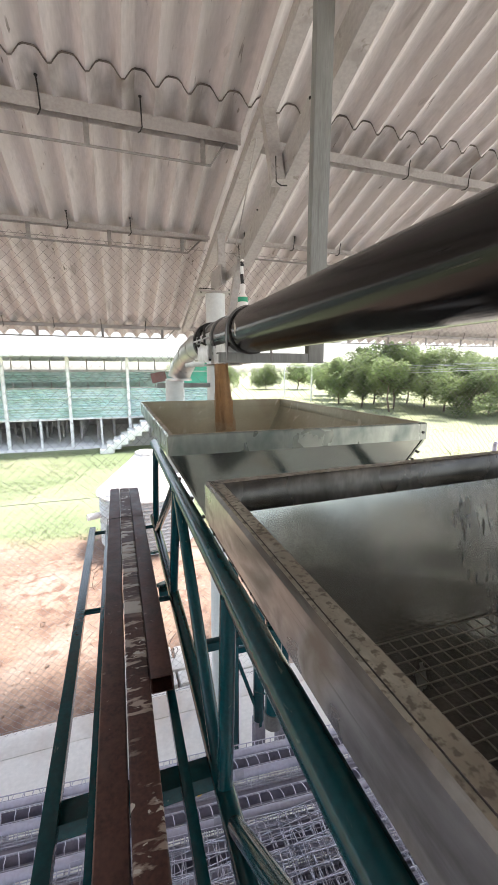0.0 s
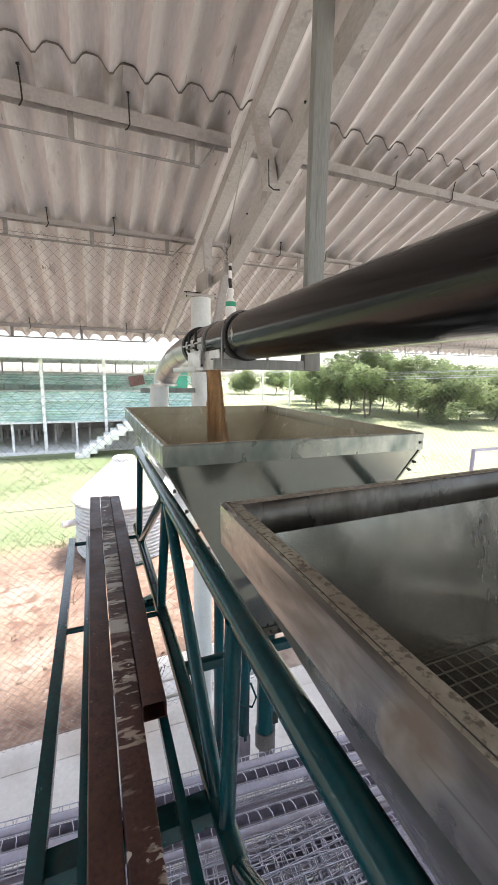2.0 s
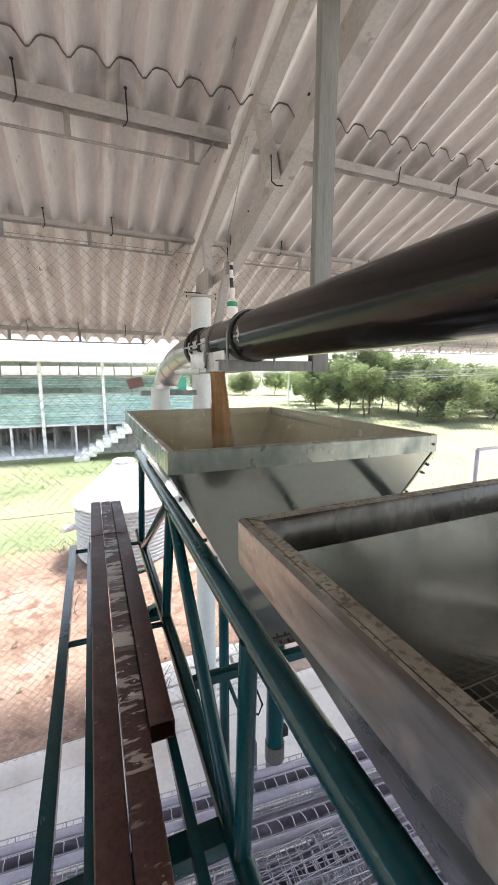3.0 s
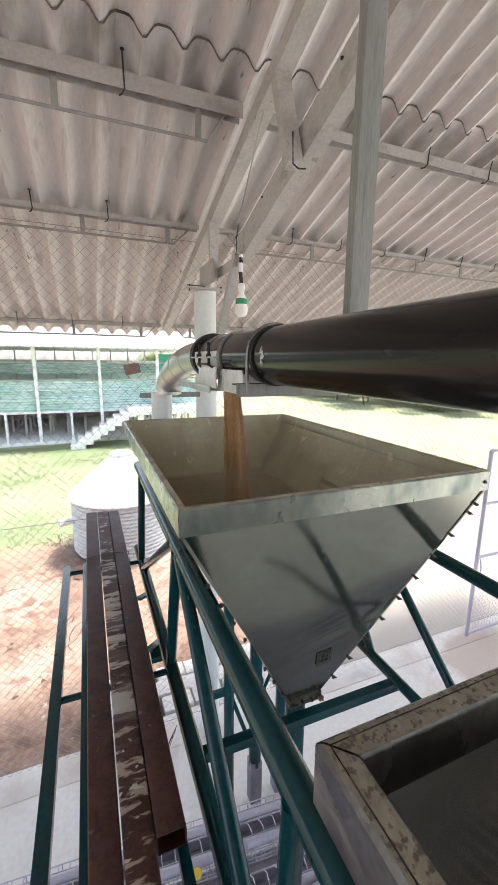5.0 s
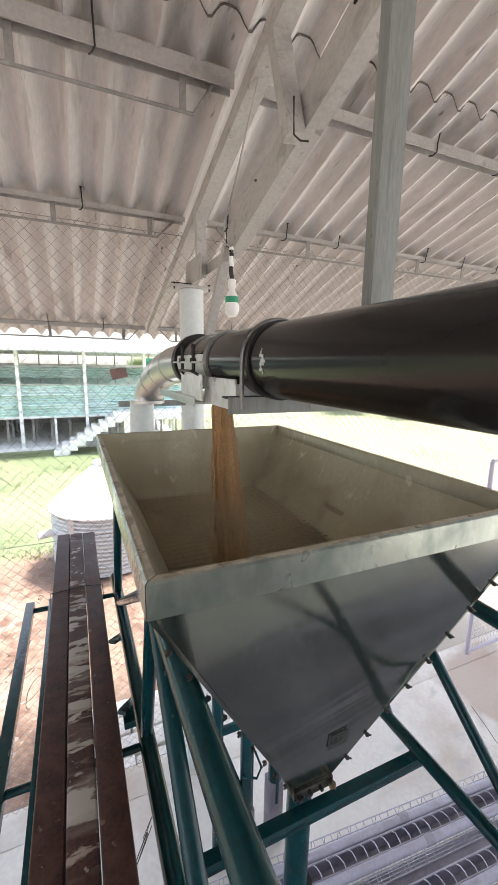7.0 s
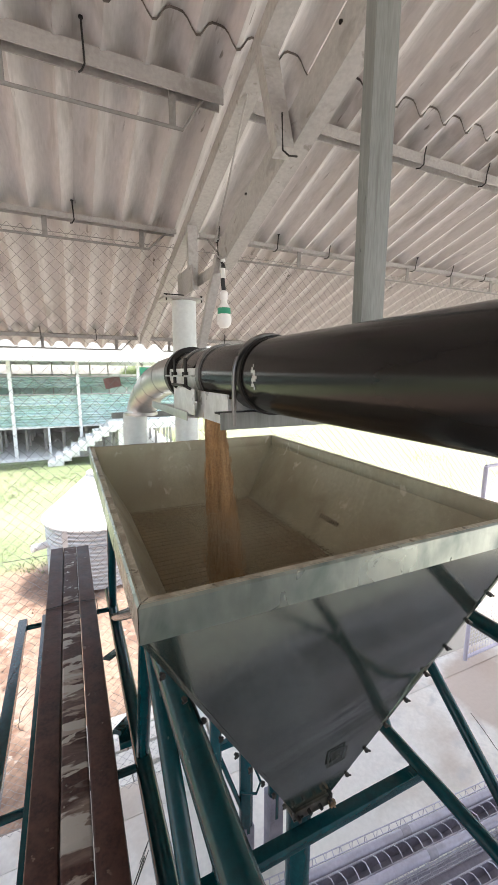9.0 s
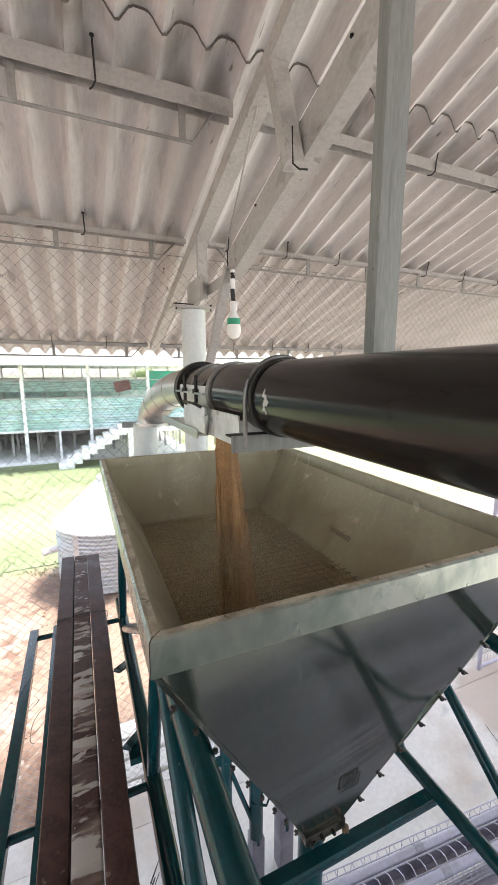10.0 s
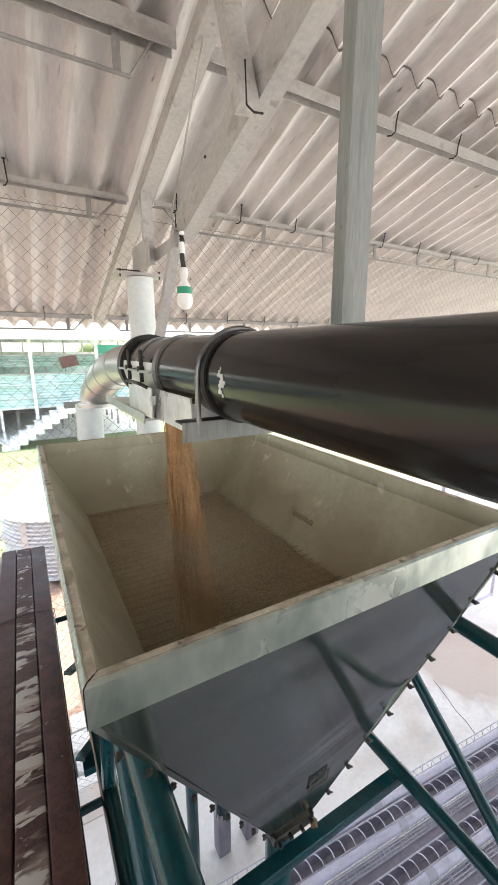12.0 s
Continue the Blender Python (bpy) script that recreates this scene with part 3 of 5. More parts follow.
# ---- trusses and purlins ----
def hook_bolt(parent, x, zt, h, side):
    """A J bolt: head under the sheet's crown, shank down the purlin's face, bent under it."""
    pts = [(x, -0.055, zt + 0.045), (x + 0.004, -0.036, zt - 0.02), (x + 0.006, -0.033, zt - h - 0.004), (x - 0.004 * side, -0.02, zt - h - 0.018), (x - 0.012 * side, 0.0, zt - h - 0.014)]
    part("hook_bolt", add_sweep(bmesh.new(), pts, 0.0035, 6), M_DARK, parent, "dark rusty hook bolt")
    part("washer", lathe(bmesh.new(), [(0.008, 0), (0.008, 0.004)], 8, (x, -0.055, zt + 0.043)), M_DARK, parent)


def purlin(y, x0, x1, lattice, h=0.045, step=0.57, end=True, hooks=(), zl=-0.125, rise=0.0):
    """A pressed purlin, with a light lattice rod hung below where it has one."""
    zt = roof_z(y) - 0.030 + rise
    t = thing("purlin", "cream-painted steel roof purlin with hook bolts" + (" and a light lattice rod" if lattice else ""), "purlin", (0, y, zt), group="roof purlins")
    sec = [(-0.028, 0.004), (0.028, -0.008), (0.028, -h), (0.022, -h), (0.022, -0.014), (-0.022, -0.003), (-0.022, -h), (-0.028, -h)]
    part("channel", add_sweep(bmesh.new(), [(x0, 0, 0), (x1, 0, 0)], 0, section=sec), M_CREAM_SHADED, t)
    if lattice:
        pts = [(x0, 0, zl), (x1 - 0.16, 0, zl), (x1 - 0.06, 0, -0.03)] if end else [(x0 + 0.06, 0, -0.03), (x0 + 0.16, 0, zl), (x1, 0, zl)]
        part("lattice_rod", add_sweep(bmesh.new(), pts, 0.007, 8), M_LATTICE, t)
        x = x1 - 0.20 if end else x0 + 0.22
        while x0 < x < x1:
            part("stay", box((x - 0.013, -0.004, zl - 0.003), (x + 0.013, 0.004, -0.01)), M_LATTICE, t)
            x += -step if end else step
    for x in hooks:
        hook_bolt(t, x, 0.0, h, 1)
    return t


P1, P2, P3 = 2.64, 3.45, 4.95
purlin(P1, -4.2, 0.57, True, 0.070, hooks=[0.055 - 0.45 * k for k in range(5)], zl=-0.180, rise=0.055)
purlin(P1, 0.70, 6.3, False, 0.055, hooks=[1.645 + 0.472 * k for k in range(8)], rise=0.045)
purlin(P2, -4.2, 0.58, True, 0.035, 0.50, hooks=[0.02 - 0.40 * k for k in range(5)], zl=-0.13, rise=0.034)
purlin(P2, 0.72, 6.3, True, 0.03, 0.50, False, hooks=[0.84 + 0.41 * k for k in range(13)], zl=-0.13, rise=0.036)
purlin(P3, -4.2, 0.58, True, 0.035, 0.62, hooks=[0.2 - 0.45 * k for k in range(5)], zl=-0.13)
purlin(P3, 0.66, 6.3, True, 0.035, 0.62, False, hooks=[1.0 + 0.45 * k for k in range(12)], zl=-0.13)
for yy in (1.1, -0.4, -2.4):
    purlin(yy, -4.2, 6.3, False, 0.04)

TX = 0.62
truss = thing("roof_truss", "cream-painted welded angle-iron roof truss with flat struts", "truss", (TX, 3.45, 3.52), kind="structure")


def tp(name, bm, m=M_CREAM, label=""):
    ob = part(name, bm, m, truss, label)
    ob.location = (-TX, -3.45, -3.52)
    return ob


tp("top_chord", bar((0.612, -2.6, roof_z(-2.6) - 0.100), (0.612, 4.85, roof_z(4.85) - 0.100), 0.058, 0.065))
tp("top_chord_flange", bar((0.648, -2.6, roof_z(-2.6) - 0.128), (0.648, 4.80, roof_z(4.80) - 0.128), 0.012, 0.007))


def lc(y):
    return 3.655 + (2.90 - y) * 0.325


tp("lower_chord", bar((0.668, -1.2, lc(-1.2)), (0.668, 2.93, lc(2.93)), 0.007, 0.125))
tp("lower_chord_flange", bar((0.700, -1.2, lc(-1.2) - 0.060), (0.700, 2.93, lc(2.93) - 0.060), 0.060, 0.007))
tp("strut", bar((0.614, 2.33, 4.13), (0.628, 2.225, 3.78), 0.060, 0.050, (0.1, 1, 0)))
tp("strut", bar((0.605, 3.20, 3.88), (0.640, 3.30, 3.55), 0.052, 0.045, (0.1, 1, 0)))
tp("brace", bar((0.655, 2.90, 3.63), (0.655, 3.30, 3.10), 0.036, 0.045, (1, 0, 0)))
tp("gusset", box((0.60, 3.18, 3.52), (0.607, 3.50, 3.66), 0.001))
tp("gusset", box((0.658, 2.84, 3.56), (0.665, 3.46, 3.62), 0.001))
tp("bolt_rod", add_sweep(bmesh.new(), [(0.60, 2.185, 3.87), (0.603, 2.182, 3.765), (0.625, 2.18, 3.752), (0.655, 2.18, 3.756)], 0.003, 6), M_DARK, "dark bent rod end")
tp("bolt_rod", add_sweep(bmesh.new(), [(0.64, 2.885, 3.70), (0.642, 2.885, 3.62), (0.672, 2.882, 3.605)], 0.0035, 6), M_DARK)
for yy, zz in ((2.60, 3.80), (1.98, 3.99)):
    tp("bolt", lathe(bmesh.new(), [(0.006, 0), (0.006, 0.006)], 8, (0.662, yy, zz)), M_DARK)

column = thing("column", "round white-painted steel column with a bolted top plate", "column", (0.625, 3.46, 0), kind="structure")
part("shaft", lathe(bmesh.new(), [(0.078, -0.28), (0.074, 3.505)], 32), M_COLUMN, column)
part("top_plate", box((-0.145, -0.09, 3.507), (0.105, 0.09, 3.519), 0.002), M_CREAM, column)
for dx in (-0.125, 0.09):
    part("plate_bolt", lathe(bmesh.new(), [(0.004, -0.022), (0.004, 0.012), (0.007, 0.012), (0.007, 0.017)], 8, (dx, -0.075, 3.515)), M_DARK, column)
part("plate_rod", add_sweep(bmesh.new(), [(-0.145, -0.09, 3.525), (-0.02, -0.095, 3.525), (-0.018, -0.09, 3.60)], 0.0035, 6), M_DARK, column)
part("pipe_bracket", box((-0.47, -0.09, 2.805), (-0.07, -0.085, 2.840)), M_POST, column, "grey flat bracket to the down pipe")

post = thing("hanging_post", "grey-green painted steel post with paint runs, hung from the truss", "post", (0.5685, 1.705, 2.957))
part("shaft", box((-0.0315, -0.017, 0.0), (0.0315, 0.017, 1.42), 0.003), M_POST, post)
part("bracket_arm", box((-0.366, -0.016, 0.0), (-0.033, -0.011, 0.034), 0.001), M_POST, post, "chipped grey angle arm under the pipe")
part("bracket_arm", box((-0.366, -0.010, 0.030), (-0.033, 0.022, 0.034), 0.001), M_DARK, post)

# ---- lamp ----
lamp = thing("hanging_bulb", "unlit white bulb with a green collar on a taped cable", "lamp", (0.638, 2.80, 3.318))
part("bulb", lathe(bmesh.new(), [(0.004, -0.037), (0.02, -0.033), (0.031, -0.02), (0.036, 0.0), (0.034, 0.018), (0.031, 0.028)], 24), M_BULB, lamp)
part("collar", lathe(bmesh.new(), [(0.0315, 0.028), (0.0315, 0.056)], 24), M_BULB_GREEN, lamp, "green plastic collar")
part("neck", lathe(bmesh.new(), [(0.030, 0.056), (0.022, 0.072), (0.015, 0.082), (0.014, 0.095)], 20), M_BULB, lamp)
part("socket", lathe(bmesh.new(), [(0.017, 0.095), (0.018, 0.13), (0.012, 0.135)], 16), M_WHITE, lamp)
for z0, z1, m in ((0.135, 0.19, M_BLACK), (0.19, 0.235, M_WHITE), (0.235, 0.262, M_BLACK), (0.262, 0.275, M_WHITE)):
    part("taped_cable", add_sweep(bmesh.new(), [(0.0, 0, z0), (-0.004, 0, (z0 + z1) / 2), (-0.006, 0.0, z1)], 0.0105, 10), m, lamp)
part("cable", add_sweep(bmesh.new(), [(-0.006, 0, 0.27), (-0.03, 0.03, 0.30), (-0.035, 0.02, 0.36), (-0.03, -0.12, 0.52), (-0.03, -0.30, 0.73), (-0.035, -0.42, 0.84), (-0.03, -0.8, 1.02)], 0.004, 6), M_CREAM, lamp)

# ---- conveyor pipe ----
PX, PZ, PR = 0.313, 3.064, 0.075
conveyor = thing("conveyor_pipe", "long black steel conveyor pipe with a galvanised elbow and outlet", "pipe", (PX, 1.7, PZ))


def cp(name, bm, m, label="", smooth=35):
    return part(name, bm, m, conveyor, label, smooth)


def ring(y0, y1, r0, r1, seg=40, a0=0.0, a1=2 * math.pi):
    """A collar (or part of one) about the pipe's axis, from y0 to y1, between two radii."""
    bm = bmesh.new()
    full = a1 - a0 > 6.28
    n = seg if full else seg + 1
    loops = []
    for r, y in ((r0, y0), (r1, y0), (r1, y1), (r0, y1)):
        loops.append([bm.verts.new((r * math.cos(a0 + (a1 - a0) * k / seg), y, r * math.sin(a0 + (a1 - a0) * k / seg))) for k in range(n)])
    for i in range(4):
        a, b = loops[i], loops[(i + 1) % 4]
        for k in range(seg):
            q = (k + 1) % n
            bm.faces.new((a[k], a[q], b[q], b[k]))
    if not full:
        bm.faces.new([lp[0] for lp in loops])
        bm.faces.new([lp[-1] for lp in loops])
    return bm


cp("pipe", tube((0, -3.6, 0), (0, 0.575, 0), PR, 56), M_PIPE)
pts = [(0, 0.56, 0), (0, 0.63, 0)]
for k in range(1, 15):
    a = math.pi / 2 * k / 14
    pts.append((-0.063 * k / 14, 0.64 + 0.58 * math.sin(a), -0.18 + 0.18 * math.cos(a)))
cp("elbow", add_sweep(bmesh.new(), pts, 0.069, 36), M_DUCT, "shiny galvanised elbow")
for k in (4, 7, 10):
    a, b = Vector(pts[k]), Vector(pts[k + 1])
    cp("elbow_seam", add_sweep(bmesh.new(), [a, a + (b - a).normalized() * 0.007], 0.0708, 36), M_DUCT)
cp("elbow_rim", lathe(bmesh.new(), [(0.066, -0.196), (0.078, -0.196), (0.078, -0.182), (0.066, -0.182)], 36, (-0.063, 1.22, 0)), M_DUCT)
cp("down_pipe", tube((-0.088, 1.25, -0.19), (-0.10, 1.28, -0.80), 0.057, 32), M_COLUMN, "grey-white down pipe")
cp("flange", ring(0.54, 0.575, 0.074, 0.089), M_DARK, "dark bolted flange")
cp("flange", ring(0.58, 0.60, 0.069, 0.085), M_DARK)
cp("strap", ring(0.395, 0.412, 0.074, 0.079), M_CLAMP)
cp("strap", ring(0.235, 0.262, 0.074, 0.080), M_CLAMP)
cp("saddle", ring(0.26, 0.54, 0.076, 0.0795, 24, math.pi * 0.93, math.pi * 2.07), M_PLATE, "galvanised saddle plate")
cp("saddle_flange", box((-0.092, 0.25, -0.006), (-0.074, 0.545, -0.001)), M_DUCT)
for yy in (0.33, 0.45):
    cp("saddle_bolt", lathe(bmesh.new(), [(0.005, -0.03), (0.005, 0.045), (0.004, 0.046)], 8, (-0.085, yy, 0.0)), M_DARK)
    cp("saddle_nut", lathe(bmesh.new(), [(0.010, -0.004), (0.010, 0.008)], 6, (-0.085, yy, 0.0)), M_DARK)
bm = bmesh.new()
add_box(bm, (-0.075, 0.04, -0.107), (0.05, 0.045, -0.05))
add_box(bm, (-0.075, 0.045, -0.107), (-0.071, 0.26, -0.04))
add_box(bm, (0.046, 0.045, -0.107), (0.05, 0.26, -0.05))
add_box(bm, (-0.075, 0.256, -0.107), (0.05, 0.26, -0.05))
cp("outlet_box", bm, M_PLATE, "galvanised sheet outlet", 0)
cp("slide_plate", box((-0.098, 0.215, -0.100), (-0.094, 0.415, -0.034), 0.001), M_PLATE, "pale slide-gate plate")
cp("slide_handle", add_sweep(bmesh.new(), [(-0.096, 0.24, -0.036), (-0.112, 0.25, -0.026), (-0.112, 0.37, -0.026), (-0.096, 0.385, -0.036)], 0.004, 6), M_DARK)
cp("slide_tray", box((-0.10, 0.262, -0.112), (0.06, 0.72, -0.107), 0.001), M_DUCT)
cp("slide_tray_edge", box((-0.104, 0.262, -0.118), (-0.100, 0.72, -0.095), 0.001), M_DUCT)
ub = [(-0.081, 0, -0.10), (-0.081, 0, 0.0)] + [(-0.081 * math.cos(math.pi * k / 16), 0, 0.081 * math.sin(math.pi * k / 16)) for k in range(1, 16)] + [(0.081, 0, 0.0), (0.081, 0, -0.10)]
ubolt = cp("u_bolt", add_sweep(bmesh.new(), ub, 0.0048, 10, up=(0, 1, 0)), M_CLAMP, "thick bent-rod clamp")
ubolt.location = (0, -0.008, 0)
cp("clamp_band", ring(-0.030, -0.016, 0.0755, 0.0795), M_DARK)
bm = bmesh.new()
for k in range(9):
    z = -0.022 + 0.005 * k
    wdt = 0.008 * (1 - abs(k - 4) / 5) + 0.003 * math.sin(k * 2.3)
    a = math.pi + math.atan2(-z, 0.0755)
    c = (-math.sqrt(0.0757 ** 2 - z * z), -0.085 + 0.006 * math.sin(k * 1.1), z)
    add_box(bm, (c[0] - 0.0006, c[1] - wdt, c[2] - 0.0027), (c[0] + 0.0008, c[1] + wdt, c[2] + 0.0027))
cp("scuff", bm, M_SCUFF, "worn pale scuff mark")

# ---- falling grain ----
def grain_stream():
    """A column of loose kernels, thick at the outlet and spreading as it drops on to the grid."""
    t = thing("grain_stream", "stream of golden grain pouring from the outlet", "grain", (0.30, 1.89, 2.5), kind="stuff")
    rnd = random.Random(5)
    bm = bmesh.new()
    rings = []
    for i in range(30):
        f = i / 29
        z = 0.455 - f * 0.53
        row = []
        for k in range(22):
            a = 2 * math.pi * k / 22
            rad = 0.021 + 0.017 * f + (0.004 + 0.008 * f) * noise.noise((math.cos(a) * 3.0, math.sin(a) * 3.0, z * 2.5))
            row.append(bm.verts.new((-0.035 + 0.02 * f + rad * 1.15 * math.cos(a), 0.012 - 0.05 * f + rad * math.sin(a), z)))
        rings.append(row)
    for a, b in zip(rings, rings[1:]):
        for k in range(22):
            q = (k + 1) % 22
            bm.faces.new((a[k], a[q], b[q], b[k]))
    part("core", bm, M_GRAIN, t, smooth=60)
    verts, faces = [], []
    for i in range(2600):
        f = rnd.random() ** 0.8
        z = 0.455 - f * 0.53
        a = rnd.random() * 6.2832
        rad = (0.020 + 0.018 * f) * (0.85 + 0.28 * rnd.random() + (0.1 + 0.5 * f) * rnd.random() ** 4)
        c = Vector((-0.035 + 0.02 * f + rad * 1.15 * math.cos(a), 0.012 - 0.05 * f + rad * math.sin(a), z))
        s, h = 0.0007 + 0.0006 * rnd.random(), 0.012 + 0.030 * rnd.random()
        o = len(verts)
        lean = Vector((0.02 * h / 0.53, -0.05 * h / 0.53, 0))
        verts += [c + Vector(v) * s for v in ((1, 0, 0), (-0.5, 0.87, 0), (-0.5, -0.87, 0))] + [c - lean + Vector((0, 0, h)), c + lean - Vector((0, 0, h))]
        for q in ((0, 1, 3), (1, 2, 3), (2, 0, 3), (1, 0, 4), (2, 1, 4), (0, 2, 4)):
            faces.append([o + k for k in q])
    me = bpy.data.meshes.new("kernels")
    me.from_pydata(verts, [], faces)
    me.materials.append(M_GRAIN)
    ob = new("kernels", me)
    ob.parent = t
    ob["kind"] = "stuff"


grain_stream()


# ---- hoppers ----
def hopper(label, x0, x1, y0, y1, z, lip_m, band_m, body_m, inner_m, wire_m, tilt=0.0, lip=0.028, mesh=0.030, end_m=None):
    """A V-bottomed sheet hopper: rim with a folded lip, sloping sides, grid of welded wire inside."""
    t = thing("feed_hopper", label, "hopper", (x0, y0, z - 0.75), group="feed hoppers")
    t.rotation_euler = (0, radians(tilt), 0)
    W, L = x1 - x0, y1 - y0

    def quad(bm, ix, iy, zz):
        return [bm.verts.new(p) for p in ((ix, iy, zz), (W - ix, iy, zz), (W - ix, L - iy, zz), (ix, L - iy, zz))]

    def skin(bm, rows, only=(0, 1, 2, 3)):
        for a, b in zip(rows, rows[1:]):
            for k in only:
                q = (k + 1) % 4
                bm.faces.new((a[k], a[q], b[q], b[k]))

    zt, zb, g = 0.75, 0.690, 0.0012
    # four rim sections, mitred at the corners, each folded over at the top
    for k in range(4):
        bm = bmesh.new()
        skin(bm, [quad(bm, 0.006, 0.006, zb + 0.002), quad(bm, -0.002, -0.002, zb), quad(bm, -0.002, -0.002, zt - 0.004), quad(bm, 0.002, 0.002, zt),
                  quad(bm, lip * 0.24, lip * 0.24, zt), quad(bm, lip * 0.255, lip * 0.255, zt - 0.001), quad(bm, lip * 0.275, lip * 0.275, zt - 0.001), quad(bm, lip * 0.29, lip * 0.29, zt),
                  quad(bm, lip - 0.003, lip - 0.003, zt), quad(bm, lip, lip, zt - 0.004), quad(bm, lip, lip, zt - 0.048), quad(bm, lip - 0.003, lip - 0.003, zt - 0.048)], (k,))
        for v in list(bm.verts):
            if not v.link_faces:
                bm.verts.remove(v)
        for v in bm.verts:
            if k in (0, 2):
                v.co.x += g if v.co.x < W / 2 else -g
            else:
                v.co.y += g if v.co.y < L / 2 else -g
        ob = part("rim_section", bm, band_m, t, smooth=40)
        ob.data.materials.append(lip_m)
        # near hopper: shadow inside the rim painted dark, with the grimy groove
        ob.data.materials.append(M_DUSTY if lip_m is M_LIP else M_GRIME_SHADE)
        for p in ob.data.polygons:
            if p.normal.z > 0.9:
                p.material_index = 1
            if zt - 0.0017 < p.center.z < zt - 0.0005 and lip * 0.2 < min(p.center.x, W - p.center.x, p.center.y, L - p.center.y) < lip * 0.4:
                p.material_index = 2
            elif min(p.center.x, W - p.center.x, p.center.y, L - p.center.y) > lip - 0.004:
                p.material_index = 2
    fx, iy = 0.37, 0.16
    low_o = ((fx, iy), (fx + 0.09, iy), (fx + 0.09, L - iy), (fx, L - iy))
    names = ("end_panel", "side_panel", "end_panel", "side_panel")
    for k in range(4):
        q = (k + 1) % 4
        bm = bmesh.new()
        top = quad(bm, 0.0045, 0.0045, zb + 0.004)
        low = [bm.verts.new((a, b, 0.0)) for a, b in low_o]
        f = bm.faces.new((top[k], top[q], low[q], low[k]))
        for v in list(bm.verts):
            if not v.link_faces:
                bm.verts.remove(v)
        bmesh.ops.subdivide_edges(bm, edges=bm.edges[:], cuts=39 if k == 0 else 9, use_grid_fill=True)
        for v in bm.verts:
            fz = (v.co.z / zb)
            bulge = 0.004 * noise.noise((v.co.x * 3 + k * 9, v.co.y * 3, v.co.z * 3)) * math.sin(math.pi * min(1, max(0, fz)))
            v.co.y += bulge * (1 if k in (0, 2) else 0.2)
            if k == 0:
                fold = (v.co.z - 0.225 - 0.27 * (v.co.x - 0.28)) / 0.034
                v.co.y += 0.0035 * math.exp(-fold * fold) * math.sin(math.pi * min(1, max(0, fz)))
            v.co.x += bulge * (0.2 if k in (0, 2) else 1)
        part(names[k], bm, body_m, t, smooth=60)
        bm = bmesh.new()
        top = quad(bm, lip - 0.001, lip - 0.001, zt - 0.047)
        low = [bm.verts.new((fx + 0.008 if a < fx + 0.02 else fx + 0.082, iy + 0.008 if b < L / 2 else L - iy - 0.008, 0.006)) for a, b in low_o]
        bm.faces.new((top[k], top[q], low[q], low[k]))
        for v in list(bm.verts):
            if not v.link_faces:
                bm.verts.remove(v)
        part("lining", bm, end_m if end_m and k == 2 else inner_m, t, smooth=0)
    part("bottom_plate", box((fx - 0.01, iy - 0.01, -0.008), (fx + 0.10, L - iy + 0.01, -0.001)), M_GALV_OLD, t)
    part("bottom_flange", box((fx - 0.012, iy - 0.012, -0.004), (fx + 0.102, iy - 0.004, 0.022), 0.001), M_GRIME_SHADE, t)
    for bx, bz in ((0.0, 0.006), (0.03, 0.012), (0.062, 0.010), (0.09, 0.016)):
        part("flange_bolt", add_sweep(bmesh.new(), [(fx + bx, iy - 0.024, bz), (fx + bx, iy - 0.004, bz)], 0.005, 6), M_DARK, t)
    bm = bmesh.new()
    bmesh.ops.create_icosphere(bm, subdivisions=3, radius=0.009, matrix=Matrix.Translation((fx + 0.094, iy - 0.020, 0.006)))
    for v in bm.verts:
        v.co += v.normal * 0.006 * noise.noise(v.co * 240)
    part("caked_feed", bm, M_MEAL, t, "dusty clump of caked feed", smooth=0)
    # seam flanges and their bolts down the near edges
    for side in (0, 1):
        a = Vector((0.0, 0.0, zb)) if side == 0 else Vector((W, 0.0, zb))
        b = Vector((fx, iy, 0.0)) if side == 0 else Vector((fx + 0.09, iy, 0.0))
        s = -1 if side == 0 else 1
        off = Vector((-s * 0.005, 0.003, -0.001))
        part("seam_flange", bar(a + off, b + off, 0.007, 0.003, (0, 1, 0)), body_m, t)
        for i in range(9):
            p = a.lerp(b, 0.1 + 0.1 * i) + Vector((s * 0.001, 0, -0.001))
            bm = add_sweep(bmesh.new(), [p, p + Vector((s * (0.015 if side else 0.009), -0.004, -0.006))], 0.0026, 6)
            add_sweep(bm, [p + Vector((s * 0.002, -0.0005, -0.001)), p + Vector((s * 0.007, -0.002, -0.003))], 0.0058, 6)
            part("seam_bolt", bm, M_DARK, t)
    for bx, bz in ((W - 0.014, zt - 0.034), (W - 0.022, zb - 0.045)):
        part("rim_bolt", add_sweep(bmesh.new(), [(bx, -0.006 + (0.01 if bz < zb else 0), bz), (bx, 0.004 + (0.01 if bz < zb else 0), bz)], 0.005, 8), M_DARK, t)
    zg = 0.455
    k = (zb - zg) / zb
    gx0, gx1, gy0, gy1 = k * fx + 0.018, W - k * (W - fx - 0.09) - 0.018, iy * k + 0.014, L - iy * k - 0.014
    grid = new("wire_grid")
    grid.parent = t
    grid["label"] = "welded wire safety grid"
    along = mesh_of(tube((0, gy0, zg), (0, gy1, zg), 0.0014, 6), "grid_wire", wire_m, 60)
    across = mesh_of(tube((gx0, 0, zg + 0.0028), (gx1, 0, zg + 0.0028), 0.0014, 6), "grid_wire", wire_m, 60)
    nx, ny = int((gx1 - gx0) / mesh), int((gy1 - gy0) / mesh)
    for i in range(nx + 1):
        w = new("grid_wire", along)
